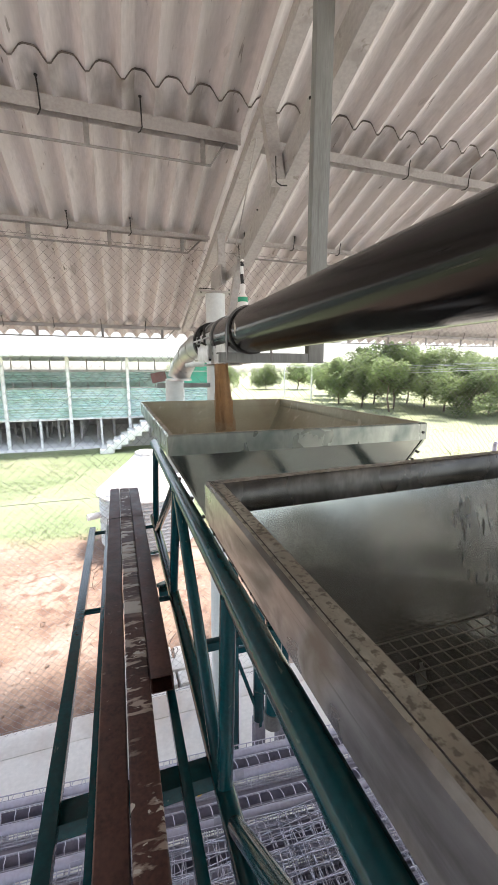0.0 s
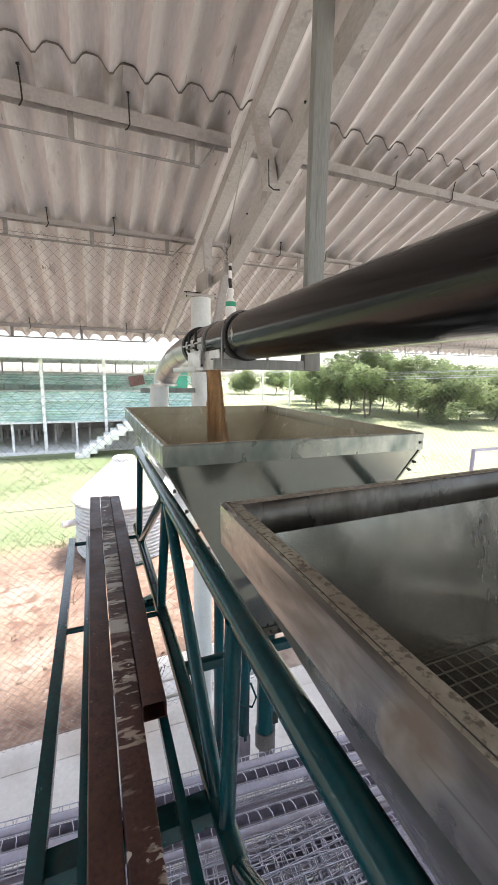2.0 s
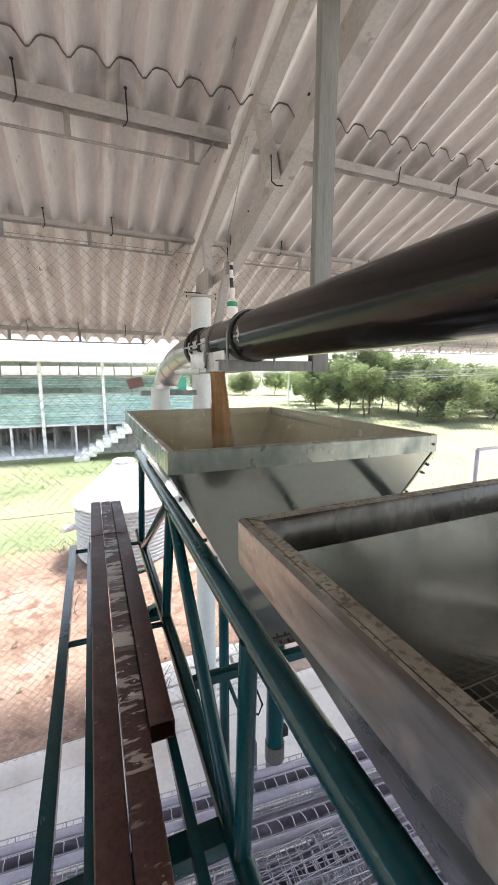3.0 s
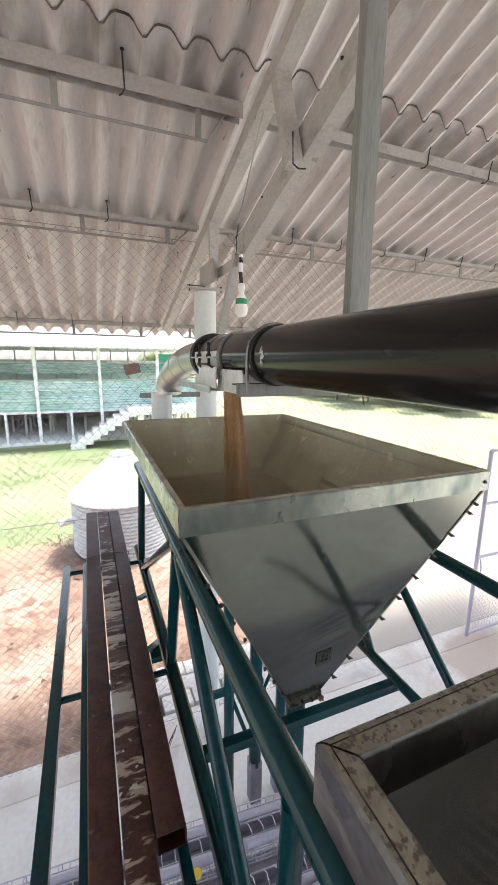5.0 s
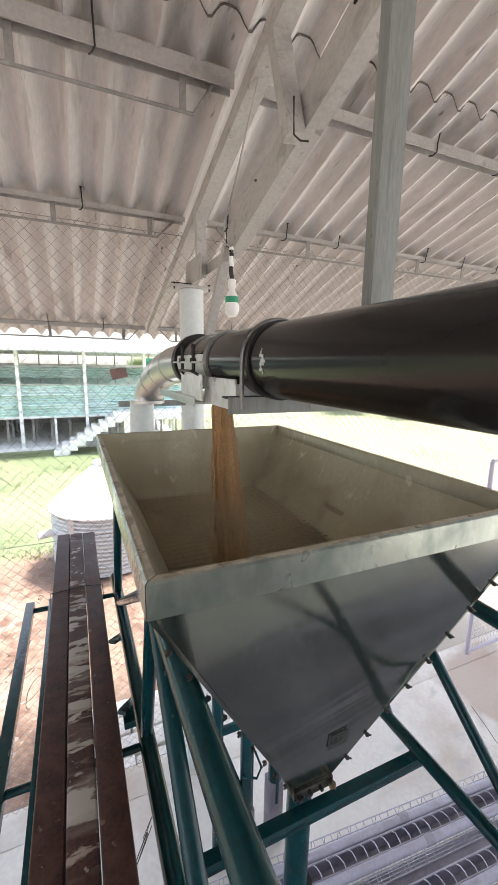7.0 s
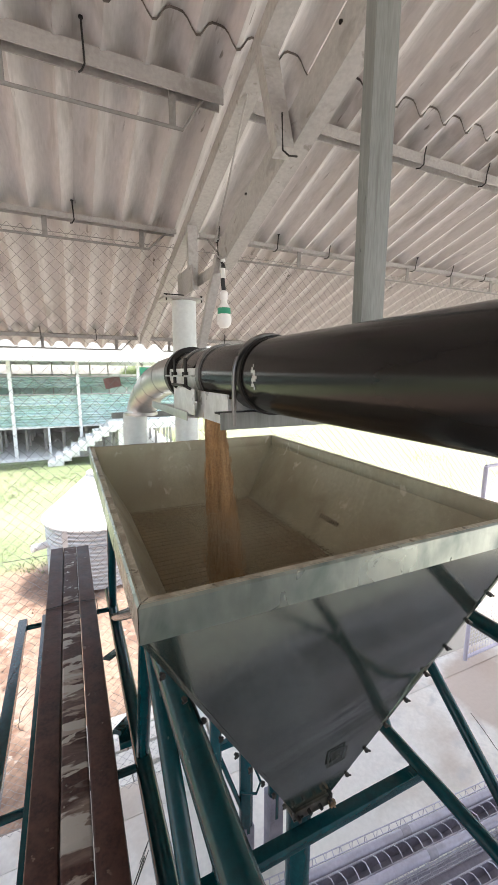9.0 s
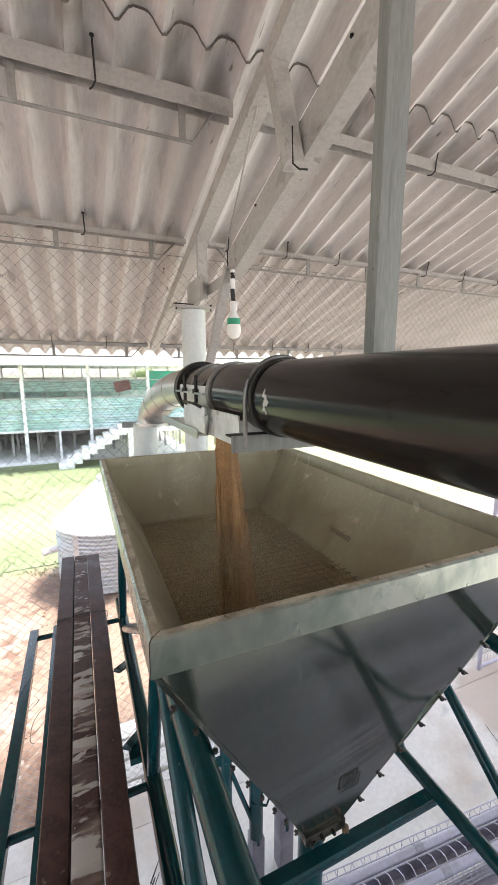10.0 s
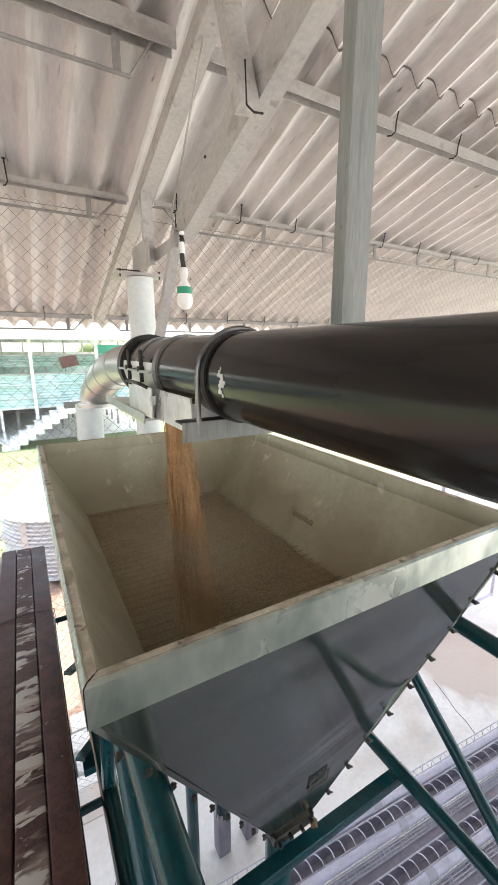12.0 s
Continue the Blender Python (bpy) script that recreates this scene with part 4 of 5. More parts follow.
        w.parent, w.location = grid, (gx0 + 0.004 + mesh * i, 0, 0)
    for i in range(ny + 1):
        w = new("grid_wire", across)
        w.parent, w.location = grid, (0, gy0 + 0.004 + mesh * i, 0)
    return t


hop_far = hopper("bright galvanised steel feed hopper dusted with grain meal", 0.0, 0.9, 1.479, 2.78, 2.75, M_LIP, M_GALV_RIM, M_GALV, M_DUSTY, M_WIRE, 0.0, 0.019)
hopper("worn stained galvanised steel feed hopper, empty, with a grimy rim", 0.004, 0.904, -0.366, 0.935, 2.765, M_LIP_OLD, M_GALV_OLD, M_GALV_OUT, M_GALV_DARK, M_GRID_OLD, -1.0, 0.024, 0.0235, M_GALV_SMEAR)


def feed_shade_bed(label, m, x0, x1, y0, y1, z, heap, rough):
    """A bed from wall to wall of a hopper, heaped about one spot: feed, or a dark sheet for shade."""
    bm = bmesh.new()
    rows = []
    for j in range(61):
        row = []
        for i in range(33):
            x, y = x0 + (x1 - x0) * i / 32, y0 + (y1 - y0) * j / 60
            h = heap[2] * math.exp(-((x - heap[0]) ** 2 + (y - heap[1]) ** 2) / 0.02)
            row.append(bm.verts.new((x, y, z + h + rough * noise.noise((x * 9, y * 9, 1.0)) + 0.4 * rough * noise.noise((x * 31, y * 31, 5.0)))))
        rows.append(row)
    for a, b in zip(rows, rows[1:]):
        for k in range(32):
            bm.faces.new((a[k], a[k + 1], b[k + 1], b[k]))
    tagged(part("grain_meal", bm, m, smooth=60), label, "grain", kind="stuff")


feed_shade_bed("brown ground meal lying level with the hopper grid", M_MEAL, 0.138, 0.737, 1.543, 2.716, 2.4445, (0.30, 1.86, 0.012), 0.006)
# added dark sheet: the shaded depth under the grid, as a surface
feed_shade_bed("dark sheet standing for the shade low in the empty hopper", M_DARK_BED, 0.195, 0.682, -0.275, 0.848, 2.375, (0.45, 0.2, 0.01), 0.008)


def dust_cloud():
    """Fine flakes of chaff hanging in the air of the hopper, thickest about the falling grain."""
    rng = np.random.RandomState(9)
    n = 420000
    z = 2.45 + 0.285 * rng.rand(n) ** 1.25
    near = rng.rand(n) < 0.5
    spread = 0.08 + 0.45 * (2.76 - z)
    x = np.where(near, 0.27 + rng.randn(n) * spread, 0.03 + 0.82 * rng.rand(n) ** 1.2)
    y = np.where(near, 1.88 + rng.randn(n) * spread * 1.3, rng.uniform(1.5, 2.76, n))
    k = np.maximum(0.0, (2.69 - z) / 0.69)
    swirl = np.sin(9 * x + 5 * np.sin(6 * y)) * np.sin(8 * y + 4 * np.sin(7 * x + 9 * z)) + 0.5 * np.sin(17 * x - 13 * y + 20 * z)
    keep = (0.37 * k + 0.03 < x) & (x < 0.87 - 0.44 * k) & (1.51 + 0.16 * k < y) & (y < 2.75 - 0.16 * k) & (swirl > rng.uniform(-1.4, 0.7, n))
    at = np.stack((x, y, z), 1)[keep]
    verts = (at[:, None, :] + rng.uniform(-0.0011, 0.0011, (len(at), 3, 3))).reshape(-1, 3)
    me = bpy.data.meshes.new("grain_dust")
    me.from_pydata(verts.tolist(), [], np.arange(len(verts)).reshape(-1, 3).tolist())
    me.materials.append(M_DUST)
    tagged(new("grain_dust", me), "fine pale dust drifting over the hopper grid", "dust", kind="stuff")


dust_cloud()

# a stamped maker's mark of nested squares on the near panel of the bright hopper
def stamp(parent, cx, cz, s):
    bm = bmesh.new()
    for k, q in enumerate((1.0, 0.62)):
        h = s * q
        for a, b in (((-h, -h), (h, -h * 0.86)), ((-h, h * 0.86), (h, h)), ((-h, -h), (-h * 0.86, h)), ((h * 0.86, -h), (h, h))):
            add_box(bm, (a[0], -0.0008, a[1]), (b[0], 0.0008, b[1]))
    add_box(bm, (-s * 0.3, -0.0008, -s * 0.08), (s * 0.3, 0.0008, s * 0.08))
    add_box(bm, (-s * 0.06, -0.0008, -s * 0.4), (s * 0.06, 0.0008, s * 0.4))
    ob = part("maker_mark", bm, M_INK, parent, "dark stamped square mark", smooth=0)
    t = math.atan2(0.16, 0.69)
    yy = 0.16 * (0.69 - cz) / 0.69
    ob.matrix_basis = Matrix.Translation((cx, yy - 0.004, cz)) @ Matrix.Rotation(t, 4, "X") @ Matrix.Rotation(radians(-4), 4, "Y")


stamp(hop_far, 0.453, 0.174, 0.026)
# unreadable dark print in two lines on the inside of the far side panel
slope = math.atan2(0.69, 0.44)
rnd = random.Random(4)
for a, b, count in (((0.801, 0.692, 0.561), (0.801, 0.547, 0.561), 14), ((0.776, 0.666, 0.537), (0.776, 0.563, 0.537), 10)):
    a, b = Vector(a), Vector(b)
    for k in range(count):
        if rnd.random() < 0.12:
            continue
        h = rnd.uniform(0.008, 0.010)
        mark = part("print_bar", box((-h, -0.0034, -0.0004), (h, 0.0030, 0.0004)), M_INK2, hop_far, "faint printed mark", smooth=0)
        p = a.lerp(b, k / (count - 1))
        mark.matrix_basis = Matrix.Translation((p.x - 0.004, p.y, p.z + 0.002)) @ Matrix.Rotation(-slope, 4, "Y")

# ---- steel support frame ----
support = thing("support_frame", "teal-painted welded tube frame carrying the hoppers", "frame", (0, 1.5, 0))


def fp(name, a, b, r=0.02):
    ob = part(name, tube(a, b, r, 18), M_TEAL, support)
    ob.location = (0, -1.5, 0)
    return ob


def fbox(name, lo, hi, m=None, bevel=0.002):
    ob = part(name, box(lo, hi, bevel), m or M_TEAL, support)
    ob.location = (0, -1.5, 0)
    return ob


XT, ZT, XB, ZB = 0.079, 2.468, 0.057, 1.97
fp("top_tube", (XT, -1.2, ZT), (XT, 2.95, ZT), 0.0256)
fp("bottom_tube", (XB, -1.2, ZB), (XB, 2.95, ZB), 0.024)
for ya, yb in ((0.20, 0.22), (1.09, 1.10), (1.85, 1.97), (2.70, 2.78)):
    fp("upright", (0.066, ya, ZT), (0.056, yb, ZB), 0.018)
for ya, yb in ((1.15, 1.82), (1.03, 0.42), (2.70, 1.92)):
    fp("diagonal", (XB, ya, ZB), (0.068, yb, ZT), 0.0185)
XR, ZR = 0.90, 2.41
fp("top_tube", (XR, -1.2, ZR), (XR, 2.95, ZR), 0.022)
fp("bottom_tube", (0.745, -1.2, 2.0), (0.745, 2.95, 2.0), 0.018)
fp("diagonal", (XR, 1.98, ZR), (XR, 0.62, 1.21), 0.016)
fp("diagonal", (0.745, 1.72, 2.0), (XR, 2.3, ZR), 0.016)
fbox("cross_tie", (0.057, 1.603, 1.938), (0.79, 1.634, 1.970))
for xx in (0.56, 0.75, 0.946):
    fp("leg", (xx, 2.78, 0.30 if xx > 0.7 else 0.0), (xx, 2.78, 2.47), 0.034 if xx < 0.7 else 0.042)
fp("spout", (0.42, 1.70, 1.985), (0.42, 1.70, 1.46), 0.034)
ob = part("spout_sleeve", tube((0.42, 1.70, 1.52), (0.42, 1.70, 1.45), 0.039, 18), M_CLAMP, support)
ob.location = (0, -1.5, 0)
fbox("spout_bracket", (0.445, 1.69, 1.535), (0.475, 1.72, 1.57), M_DARK)
fbox("foot", (0.90, 2.74, 0.0), (0.992, 2.83, 0.46), M_TROUGH)
fbox("foot", (0.71, 2.74, 0.0), (0.79, 2.82, 0.34), M_TROUGH)
fbox("cross_tie", (0.45, 2.765, 0.94), (0.80, 2.795, 0.985))
fp("brace", (0.56, 2.78, 0.96), (0.74, 2.78, 0.40), 0.014)
fp("brace", (0.75, 2.78, 0.75), (0.90, 2.78, 1.10), 0.012)
for z0 in (0.62,):
    ob = part("bent_rod", add_sweep(bmesh.new(), [(0.70, 2.75, z0), (0.80, 2.74, z0 - 0.05), (0.83, 2.74, z0 + 0.02), (0.79, 2.75, z0 + 0.14)], 0.008, 8), M_TEAL, support)
    ob.location = (0, -1.5, 0)
fbox("clip", (0.005, 2.10, 1.885), (0.055, 2.17, 1.91))
for yy in (2.155, 2.52):
    a, b = Vector((0.06, yy + 0.05, 1.90)), Vector((0.0, yy - 0.03, 1.93))
    ob = part("clip", bar(a, b, 0.03, 0.012), M_TEAL, support)
    ob.location = (0, -1.5, 0)

# ---- walkway rails and stored tubes ----
walkway = thing("walkway_frame", "teal-painted flat steel walkway side frame", "frame", (-0.2, 1.9, 2.0))


def wp(name, bm):
    ob = part(name, bm, M_TEAL, walkway)
    ob.location = (0.2, -1.9, -2.0)
    return ob


wp("side_rail", box((-0.332, -1.2, 1.97), (-0.298, 2.80, 2.003), 0.003))
wp("inner_rail", box((-0.240, -1.2, 1.97), (-0.216, 2.80, 2.003), 0.003))
wp("inner_rail", box((-0.040, -1.2, 1.97), (-0.016, 2.80, 2.003), 0.003))
for yy in (1.95, 2.785):
    wp("cross_bar", tube((-0.32, yy, 1.966), (0.04, yy, 1.966), 0.011))
wp("cross_bar", box((-0.33, 1.145, 1.925), (0.05, 1.20, 1.969), 0.003))


def box_section(x0, y0, y1, m, label, w=0.0645, h=0.053, z=2.0135):
    """A hollow rectangular tube with open ends."""
    bm = bmesh.new()
    t, r = 0.003, 0.006
    def outline(ww, hh, rr):
        pts = []
        for cx, cz, a in ((ww - rr, rr, -90), (ww - rr, hh - rr, 0), (rr, hh - rr, 90), (rr, rr, 180)):
            for k in range(4):
                q = radians(a + 30 * k)
                pts.append((cx + rr * math.cos(q), cz + rr * math.sin(q)))
        return pts
    out, inn = outline(w, h, r), [(x + t, zz + t) for x, zz in outline(w - 2 * t, h - 2 * t, r - 0.002)]
    loops = [[bm.verts.new((x, y, zz)) for x, zz in o] for o, y in ((out, 0), (out, y1 - y0), (inn, y1 - y0), (inn, 0))]
    for i in range(4):
        a, b = loops[i], loops[(i + 1) % 4]
        for k in range(16):
            q = (k + 1) % 16
            bm.faces.new((a[k], a[q], b[q], b[k]))
    ob = part("steel_beam", bm, m, smooth=30)
    ob.location = (x0, y0, z)
    return tagged(ob, label, "beam", group="stored steel beams")


box_section(-0.2185, -1.0, 3.37, M_BROWN, "long red-oxide primed steel box section lying on the walkway")
box_section(-0.1510, -1.0, 3.36, M_BROWN_CHIP, "red-oxide box section with chipped pale paint, on the walkway")
box_section(-0.0845, 1.39, 3.35, M_BROWN, "shorter red-oxide primed box section with an open end")
tie = thing("binding_wire", "thin wire tied round the stored steel beams", "wire", (-0.1, 2.72, 2.0))
part("loop", add_sweep(bmesh.new(), [(-0.13, 0, 0.0), (-0.125, 0, 0.069), (0.0, 0.012, 0.071), (0.085, 0.0, 0.069), (0.09, 0, -0.01)], 0.0018, 5), M_DARK, tie)


def wire_curl(start, turns, r, drift, seed):
    """Springy loops of a cut wire end."""
    rnd = random.Random(seed)
    pts, ph = [], rnd.uniform(0, 6)
    for k in range(int(turns * 14)):
        a = ph + k * 6.2832 / 14
        rr = r * (0.7 + 0.5 * math.sin(0.31 * k + ph))
        o = Vector((rr * 0.55 * math.cos(a), rr * math.cos(a + 0.6), rr * math.sin(a)))
        pts.append(Vector(start) + o + Vector(drift) * k)
    part("loose_end", add_sweep(bmesh.new(), pts, 0.0011, 5), M_DARK, tie)


wire_curl((-0.19, -0.22, -0.06), 2.6, 0.085, (0.0, -0.004, -0.002), 4)
wire_curl((0.125, -0.92, -0.16), 2.2, 0.07, (0.0, 0.003, -0.004), 8)


# ---- chain-link fence between floor edge and roof ----
def chain_link(x0, x1, z0, z1, d=0.064):
    """Interlocked zigzag wires: each wire steps right and left up the panel, hooking its neighbour."""
    verts, faces = [], []
    r = 0.0013
    w = d / 2
    n = int((x1 - x0) / w)
    steps = int((z1 - z0) / w)
    for i in range(n):
        prev = None
        for j in range(steps + 1):
            x = x0 + (i + (i + j) % 2) * w
            z = z0 + j * w
            wob = 0.006 * noise.noise((x * 1.3, z * 1.3, 2.0))
            y = 0.003 * (1 if j % 2 else -1) + 0.02 * noise.noise((x * 0.7, z * 0.7, 7.0))
            o = len(verts)
            verts += [(x + wob - r, y, z), (x + wob + r, y - r, z), (x + wob + r, y + r, z)]
            if prev is not None:
                for k in range(3):
                    q = (k + 1) % 3
                    faces.append((prev + k, prev + q, o + q, o + k))
            prev = o
    me = bpy.data.meshes.new("mesh_wires")
    me.from_pydata(verts, [], faces)
    me.materials.append(M_LINK)
    return me


fence = thing("chain_link_fence", "grey chain-link fence from the floor edge to the purlin", "fence", (0, 3.56, 0), kind="structure")
wires = new("mesh_wires", chain_link(-6.0, 9.0, 0.02, 3.86))
wires.parent = fence
wires["kind"] = "stuff"
for z in (0.05, 1.95, 3.84):
    part("line_wire", tube((-6, 0.006, z), (9, 0.006, z), 0.0022, 6), M_LINK, fence)
kerb = part("kerb", box((-9, 3.36, -0.3), (14, 3.60, 0.004), 0.002), M_CONC)
tagged(kerb, "pale low concrete kerb along the floor edge", "kerb", kind="structure")

gate = thing("gate", "lilac-painted tube gate with mesh panels on the kerb", "gate", (3.61, 3.42, 0.05))
for x in (0.0, 0.62, 1.25):
    part("upright", tube((x, 0, 0.0), (x, 0, 2.13 if x != 0.62 else 0.95), 0.022), M_LILAC, gate)
for z in (2.13, 1.56, 0.95, 0.03):
    part("rail", tube((0, 0, z), (1.25, 0, z), 0.018), M_LILAC, gate)
bm = bmesh.new()
for k in range(26):
    add_sweep(bm, [(0.03 + 0.047 * k, 0, 0.04), (0.03 + 0.047 * k, 0, 0.94)], 0.0018, 4)
for k in range(19):
    add_sweep(bm, [(0.02, 0, 0.05 + 0.047 * k), (1.24, 0, 0.05 + 0.047 * k)], 0.0018, 4)
part("mesh_panel", bm, M_LILAC, gate)
part("latch", add_sweep(bmesh.new(), [(0.02, -0.02, 0.95), (0.04, -0.03, 0.86), (0.05, -0.03, 0.80), (0.03, -0.03, 0.77)], 0.008, 8), M_LILAC, gate)


# ---- poultry cages on the floor ----
def cage_row(y, z, first=False):
    """One cage row: dark feed trough under wire loops, thick pale pipe, wire clutter, dark belt; the outer row has a wire ladder too."""
    t = thing("cage_row", "row of wire poultry cages with a grey feed trough", "cage", (0, y, 0), group="rows of cages")
    t.rotation_euler = (0, 0, radians(-5))
    rnd = random.Random(int(y * 1000))
    xa, xb = -2.6, 5.2
    sec = [(-0.036, 0.0), (-0.026, -0.05), (0.026, -0.05), (0.036, 0.0), (0.033, 0.0), (0.023, -0.046), (-0.023, -0.046), (-0.033, 0.0)]
    part("trough", add_sweep(bmesh.new(), [(xa, 0, z), (xb, 0, z)], 0, section=sec), M_TROUGH, t)
    for yy in (0.065, -0.052) if first else (-0.052,):
        pipe = part("pipe", tube((xa, yy, z), (xb, yy, z), 0.021, 16), M_PVC, t)
        for x in (-1.6, 0.3, 1.42, 3.2):
            x += rnd.uniform(-0.1, 0.1)
            part("pipe_sleeve", tube((x, yy, z), (x + 0.05, yy, z), 0.0235, 16), M_SLEEVE, pipe)
    bm = bmesh.new()
    for yy in (0.034, -0.030):
        add_sweep(bm, [(xa, yy, z + 0.010), (xb, yy, z + 0.010)], 0.0035, 6)
    x = xa
    while x < xb:
        d = rnd.uniform(-0.006, 0.006)
        add_sweep(bm, [(x + d, 0.036, z + 0.008), (x + 0.010 + d, 0.012, z + 0.022), (x + 0.014, -0.014, z + 0.022), (x + 0.018, -0.034, z + 0.004)], 0.0024, 5)
        x += 0.062
    part("trough_loop", bm, M_ZINC, t)["kind"] = "stuff"
    bm = bmesh.new()
    for yy in (-0.078, -0.092, -0.106, -0.120):
        add_sweep(bm, [(xa, yy, z - 0.012), (xb, yy, z - 0.012)], 0.0026, 5)
    x = xa
    while x < xb:
        d = rnd.uniform(-0.012, 0.012)
        add_sweep(bm, [(x, -0.070, z), (x + d, -0.095, z + rnd.uniform(-0.02, 0.012)), (x + 0.6 * d, -0.122, z - 0.012)], 0.0024, 4)
        x += rnd.choice((0.018, 0.022, 0.034))
    part("egg_rail", bm, M_ZINC, t)["kind"] = "stuff"
    part("clutter_tray", box((xa, -0.122, z - 0.050), (xb, -0.070, z - 0.044), 0.001), M_PVC, t)
    part("belt", box((xa, -0.172, z - 0.030), (xb, -0.122, z - 0.020), 0.002), M_TROUGH, t, "dark grey belt")
    for x in (-2.4, -0.8, 0.9, 2.5, 4.1):
        for yy in (-0.03, 0.03):
            part("leg", box((x - 0.012, yy - 0.012, 0.0), (x + 0.012, yy + 0.012, z - 0.05)), M_ZINC, t)
    bm = bmesh.new()
    if first:
        for yy in (0.094, 0.122):
            add_sweep(bm, [(xa, yy, z), (xb, yy, z)], 0.003, 5)
        x = xa
        while x < xb:
            add_sweep(bm, [(x, 0.090, z), (x + 0.004, 0.122, z)], 0.0024, 4)
            x += 0.048
    yy = 0.122 if first else -0.1
    for k in range(6):
        add_sweep(bm, [(xa, yy, 0.12 + 0.1 * k), (xb, yy, 0.12 + 0.1 * k)], 0.0022, 4)
    x = xa
    while x < xb:
        add_sweep(bm, [(x, yy, 0.1), (x, yy, z - 0.002 if first else z - 0.06)], 0.002, 4)
        x += 0.075
    part("cage_wire", bm, M_ZINC, t)["kind"] = "stuff"
    return t


for k in range(7):
    cage_row(2.180 - 0.205 * k, 0.75, k == 0)


def mesh_stack():
    """Loose welded-mesh panels lying crosswise on the cages."""
    rnd = random.Random(11)
    long_wire = mesh_of(add_sweep(bmesh.new(), [(0, -0.5, 0), (0.004, 0, 0.003), (0, 0.5, 0)], 0.0026, 6), "wire", M_ZINC, 60)
    cross_wire = mesh_of(add_sweep(bmesh.new(), [(-0.75, 0, 0), (0, 0.004, 0.002), (0.75, 0, 0)], 0.0026, 6), "wire", M_ZINC, 60)
    for k in range(5):
        t = thing("mesh_panel", "loose bright zinc welded-wire panel lying on the cages", "wire panel", (0.25 + 0.05 * k, 1.35 - 0.05 * k, 0.785 + 0.012 * k), group="stacked wire panels")
        t.rotation_euler = (0, 0, radians(-5 + rnd.uniform(-9, 9)))
        for i in range(31):
            w = new("wire", long_wire)
            w.parent = t
            w.matrix_basis = pose(-0.75 + 0.05 * i + rnd.uniform(-0.006, 0.006), 0, 0.002 * rnd.random(), 0, 0, rnd.uniform(-1.2, 1.2))
        for i in range(21):
            w = new("wire", cross_wire)
            w.parent = t
            w.matrix_basis = pose(0, -0.5 + 0.05 * i + rnd.uniform(-0.006, 0.006), 0.005, 0, 0, rnd.uniform(-0.8, 0.8))


mesh_stack()
cup = thing("yellow_cup", "small yellow plastic drinker cup on a cage trough", "cup", (0.155, 2.05, 0.770))
part("bowl", lathe(bmesh.new(), [(0.012, 0), (0.022, 0.012), (0.023, 0.02), (0.018, 0.02)], 14), M_YELLOW, cup)

# paving blocks by the slab edge
rnd = random.Random(3)
paving = thing("paving", "pale concrete paving blocks laid loosely beside the slab", "paving", (0.3, 4.0, GROUND_Z), kind="structure")
block = mesh_of(box((-0.14, -0.09, 0.0), (0.14, 0.09, 0.13), 0.012), "block", M_BLOCK, 40)
for i in range(6):
    for j in range(4):
        ob = new("block", block)
        ob.parent = paving
        ob.matrix_basis = pose(-0.55 + 0.30 * i + rnd.uniform(-0.01, 0.01) + 0.1 * (j % 2), -0.25 + 0.2 * j, rnd.uniform(0.0, 0.03), 0, 0, rnd.uniform(-3, 3))

# ---- tank ----
tank = thing("water_tank", "white ribbed metal tank with a conical lid", "tank", (0.32, 8.0, GROUND_Z))
prof = [(0.86, 0)]
for k in range(15):
    z = 0.02 + k * 0.066
    prof += [(0.85, z), (0.885, z + 0.020), (0.890, z + 0.033), (0.885, z + 0.046)]
prof += [(0.86, 1.01)]
part("ribbed_body", lathe(bmesh.new(), prof, 56), M_TANK, tank)
part("lid", lathe(bmesh.new(), [(0.90, 0.98), (0.93, 0.985), (0.93, 1.01), (0.20, 1.66), (0.19, 1.66)], 40), M_WHITE, tank)
part("lid_cap", lathe(bmesh.new(), [(0.20, 1.655), (0.20, 1.71), (0.17, 1.73), (0.0, 1.735)], 28), M_WHITE, tank)
part("ladder_strip", box((-0.62, -0.70, 0.0), (-0.54, -0.64, 1.0)), M_TANK, tank)
part("inlet_pipe", tube((-0.86, -0.2, 0.62), (-1.08, -0.3, 0.62), 0.06), M_WHITE, tank)

# ---- poultry house ----
coop = thing("poultry_house", "raised poultry house with green net walls on white posts", "building", (-3, 18.2, GROUND_Z))
part("plinth", box((-16, -0.15, -0.1), (7.4, 7.0, 0.10)), M_WHITE, coop)
part("deck", box((-16, 0.0, 1.22), (7.4, 7.0, 1.30)), M_WHITE, coop)
for k in range(-6, 3):
    x = 1.0 + 2.33 * k
    part("post", box((x - 0.06, -0.12, 0.0), (x + 0.06, 0.0, 3.95)), M_WHITE, coop)
    part("short_post", box((x + 1.12, -0.02, 0.0), (x + 1.20, 0.06, 1.22)), M_WHITE, coop)
    for j, yy in enumerate((1.4, 2.8, 4.2, 5.6)):
        for q in (0.2, 0.9, 1.6):
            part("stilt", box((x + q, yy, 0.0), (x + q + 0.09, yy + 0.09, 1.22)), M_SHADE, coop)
# added sheet that closes the shaded void under the deck
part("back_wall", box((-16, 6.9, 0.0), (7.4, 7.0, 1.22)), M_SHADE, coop)


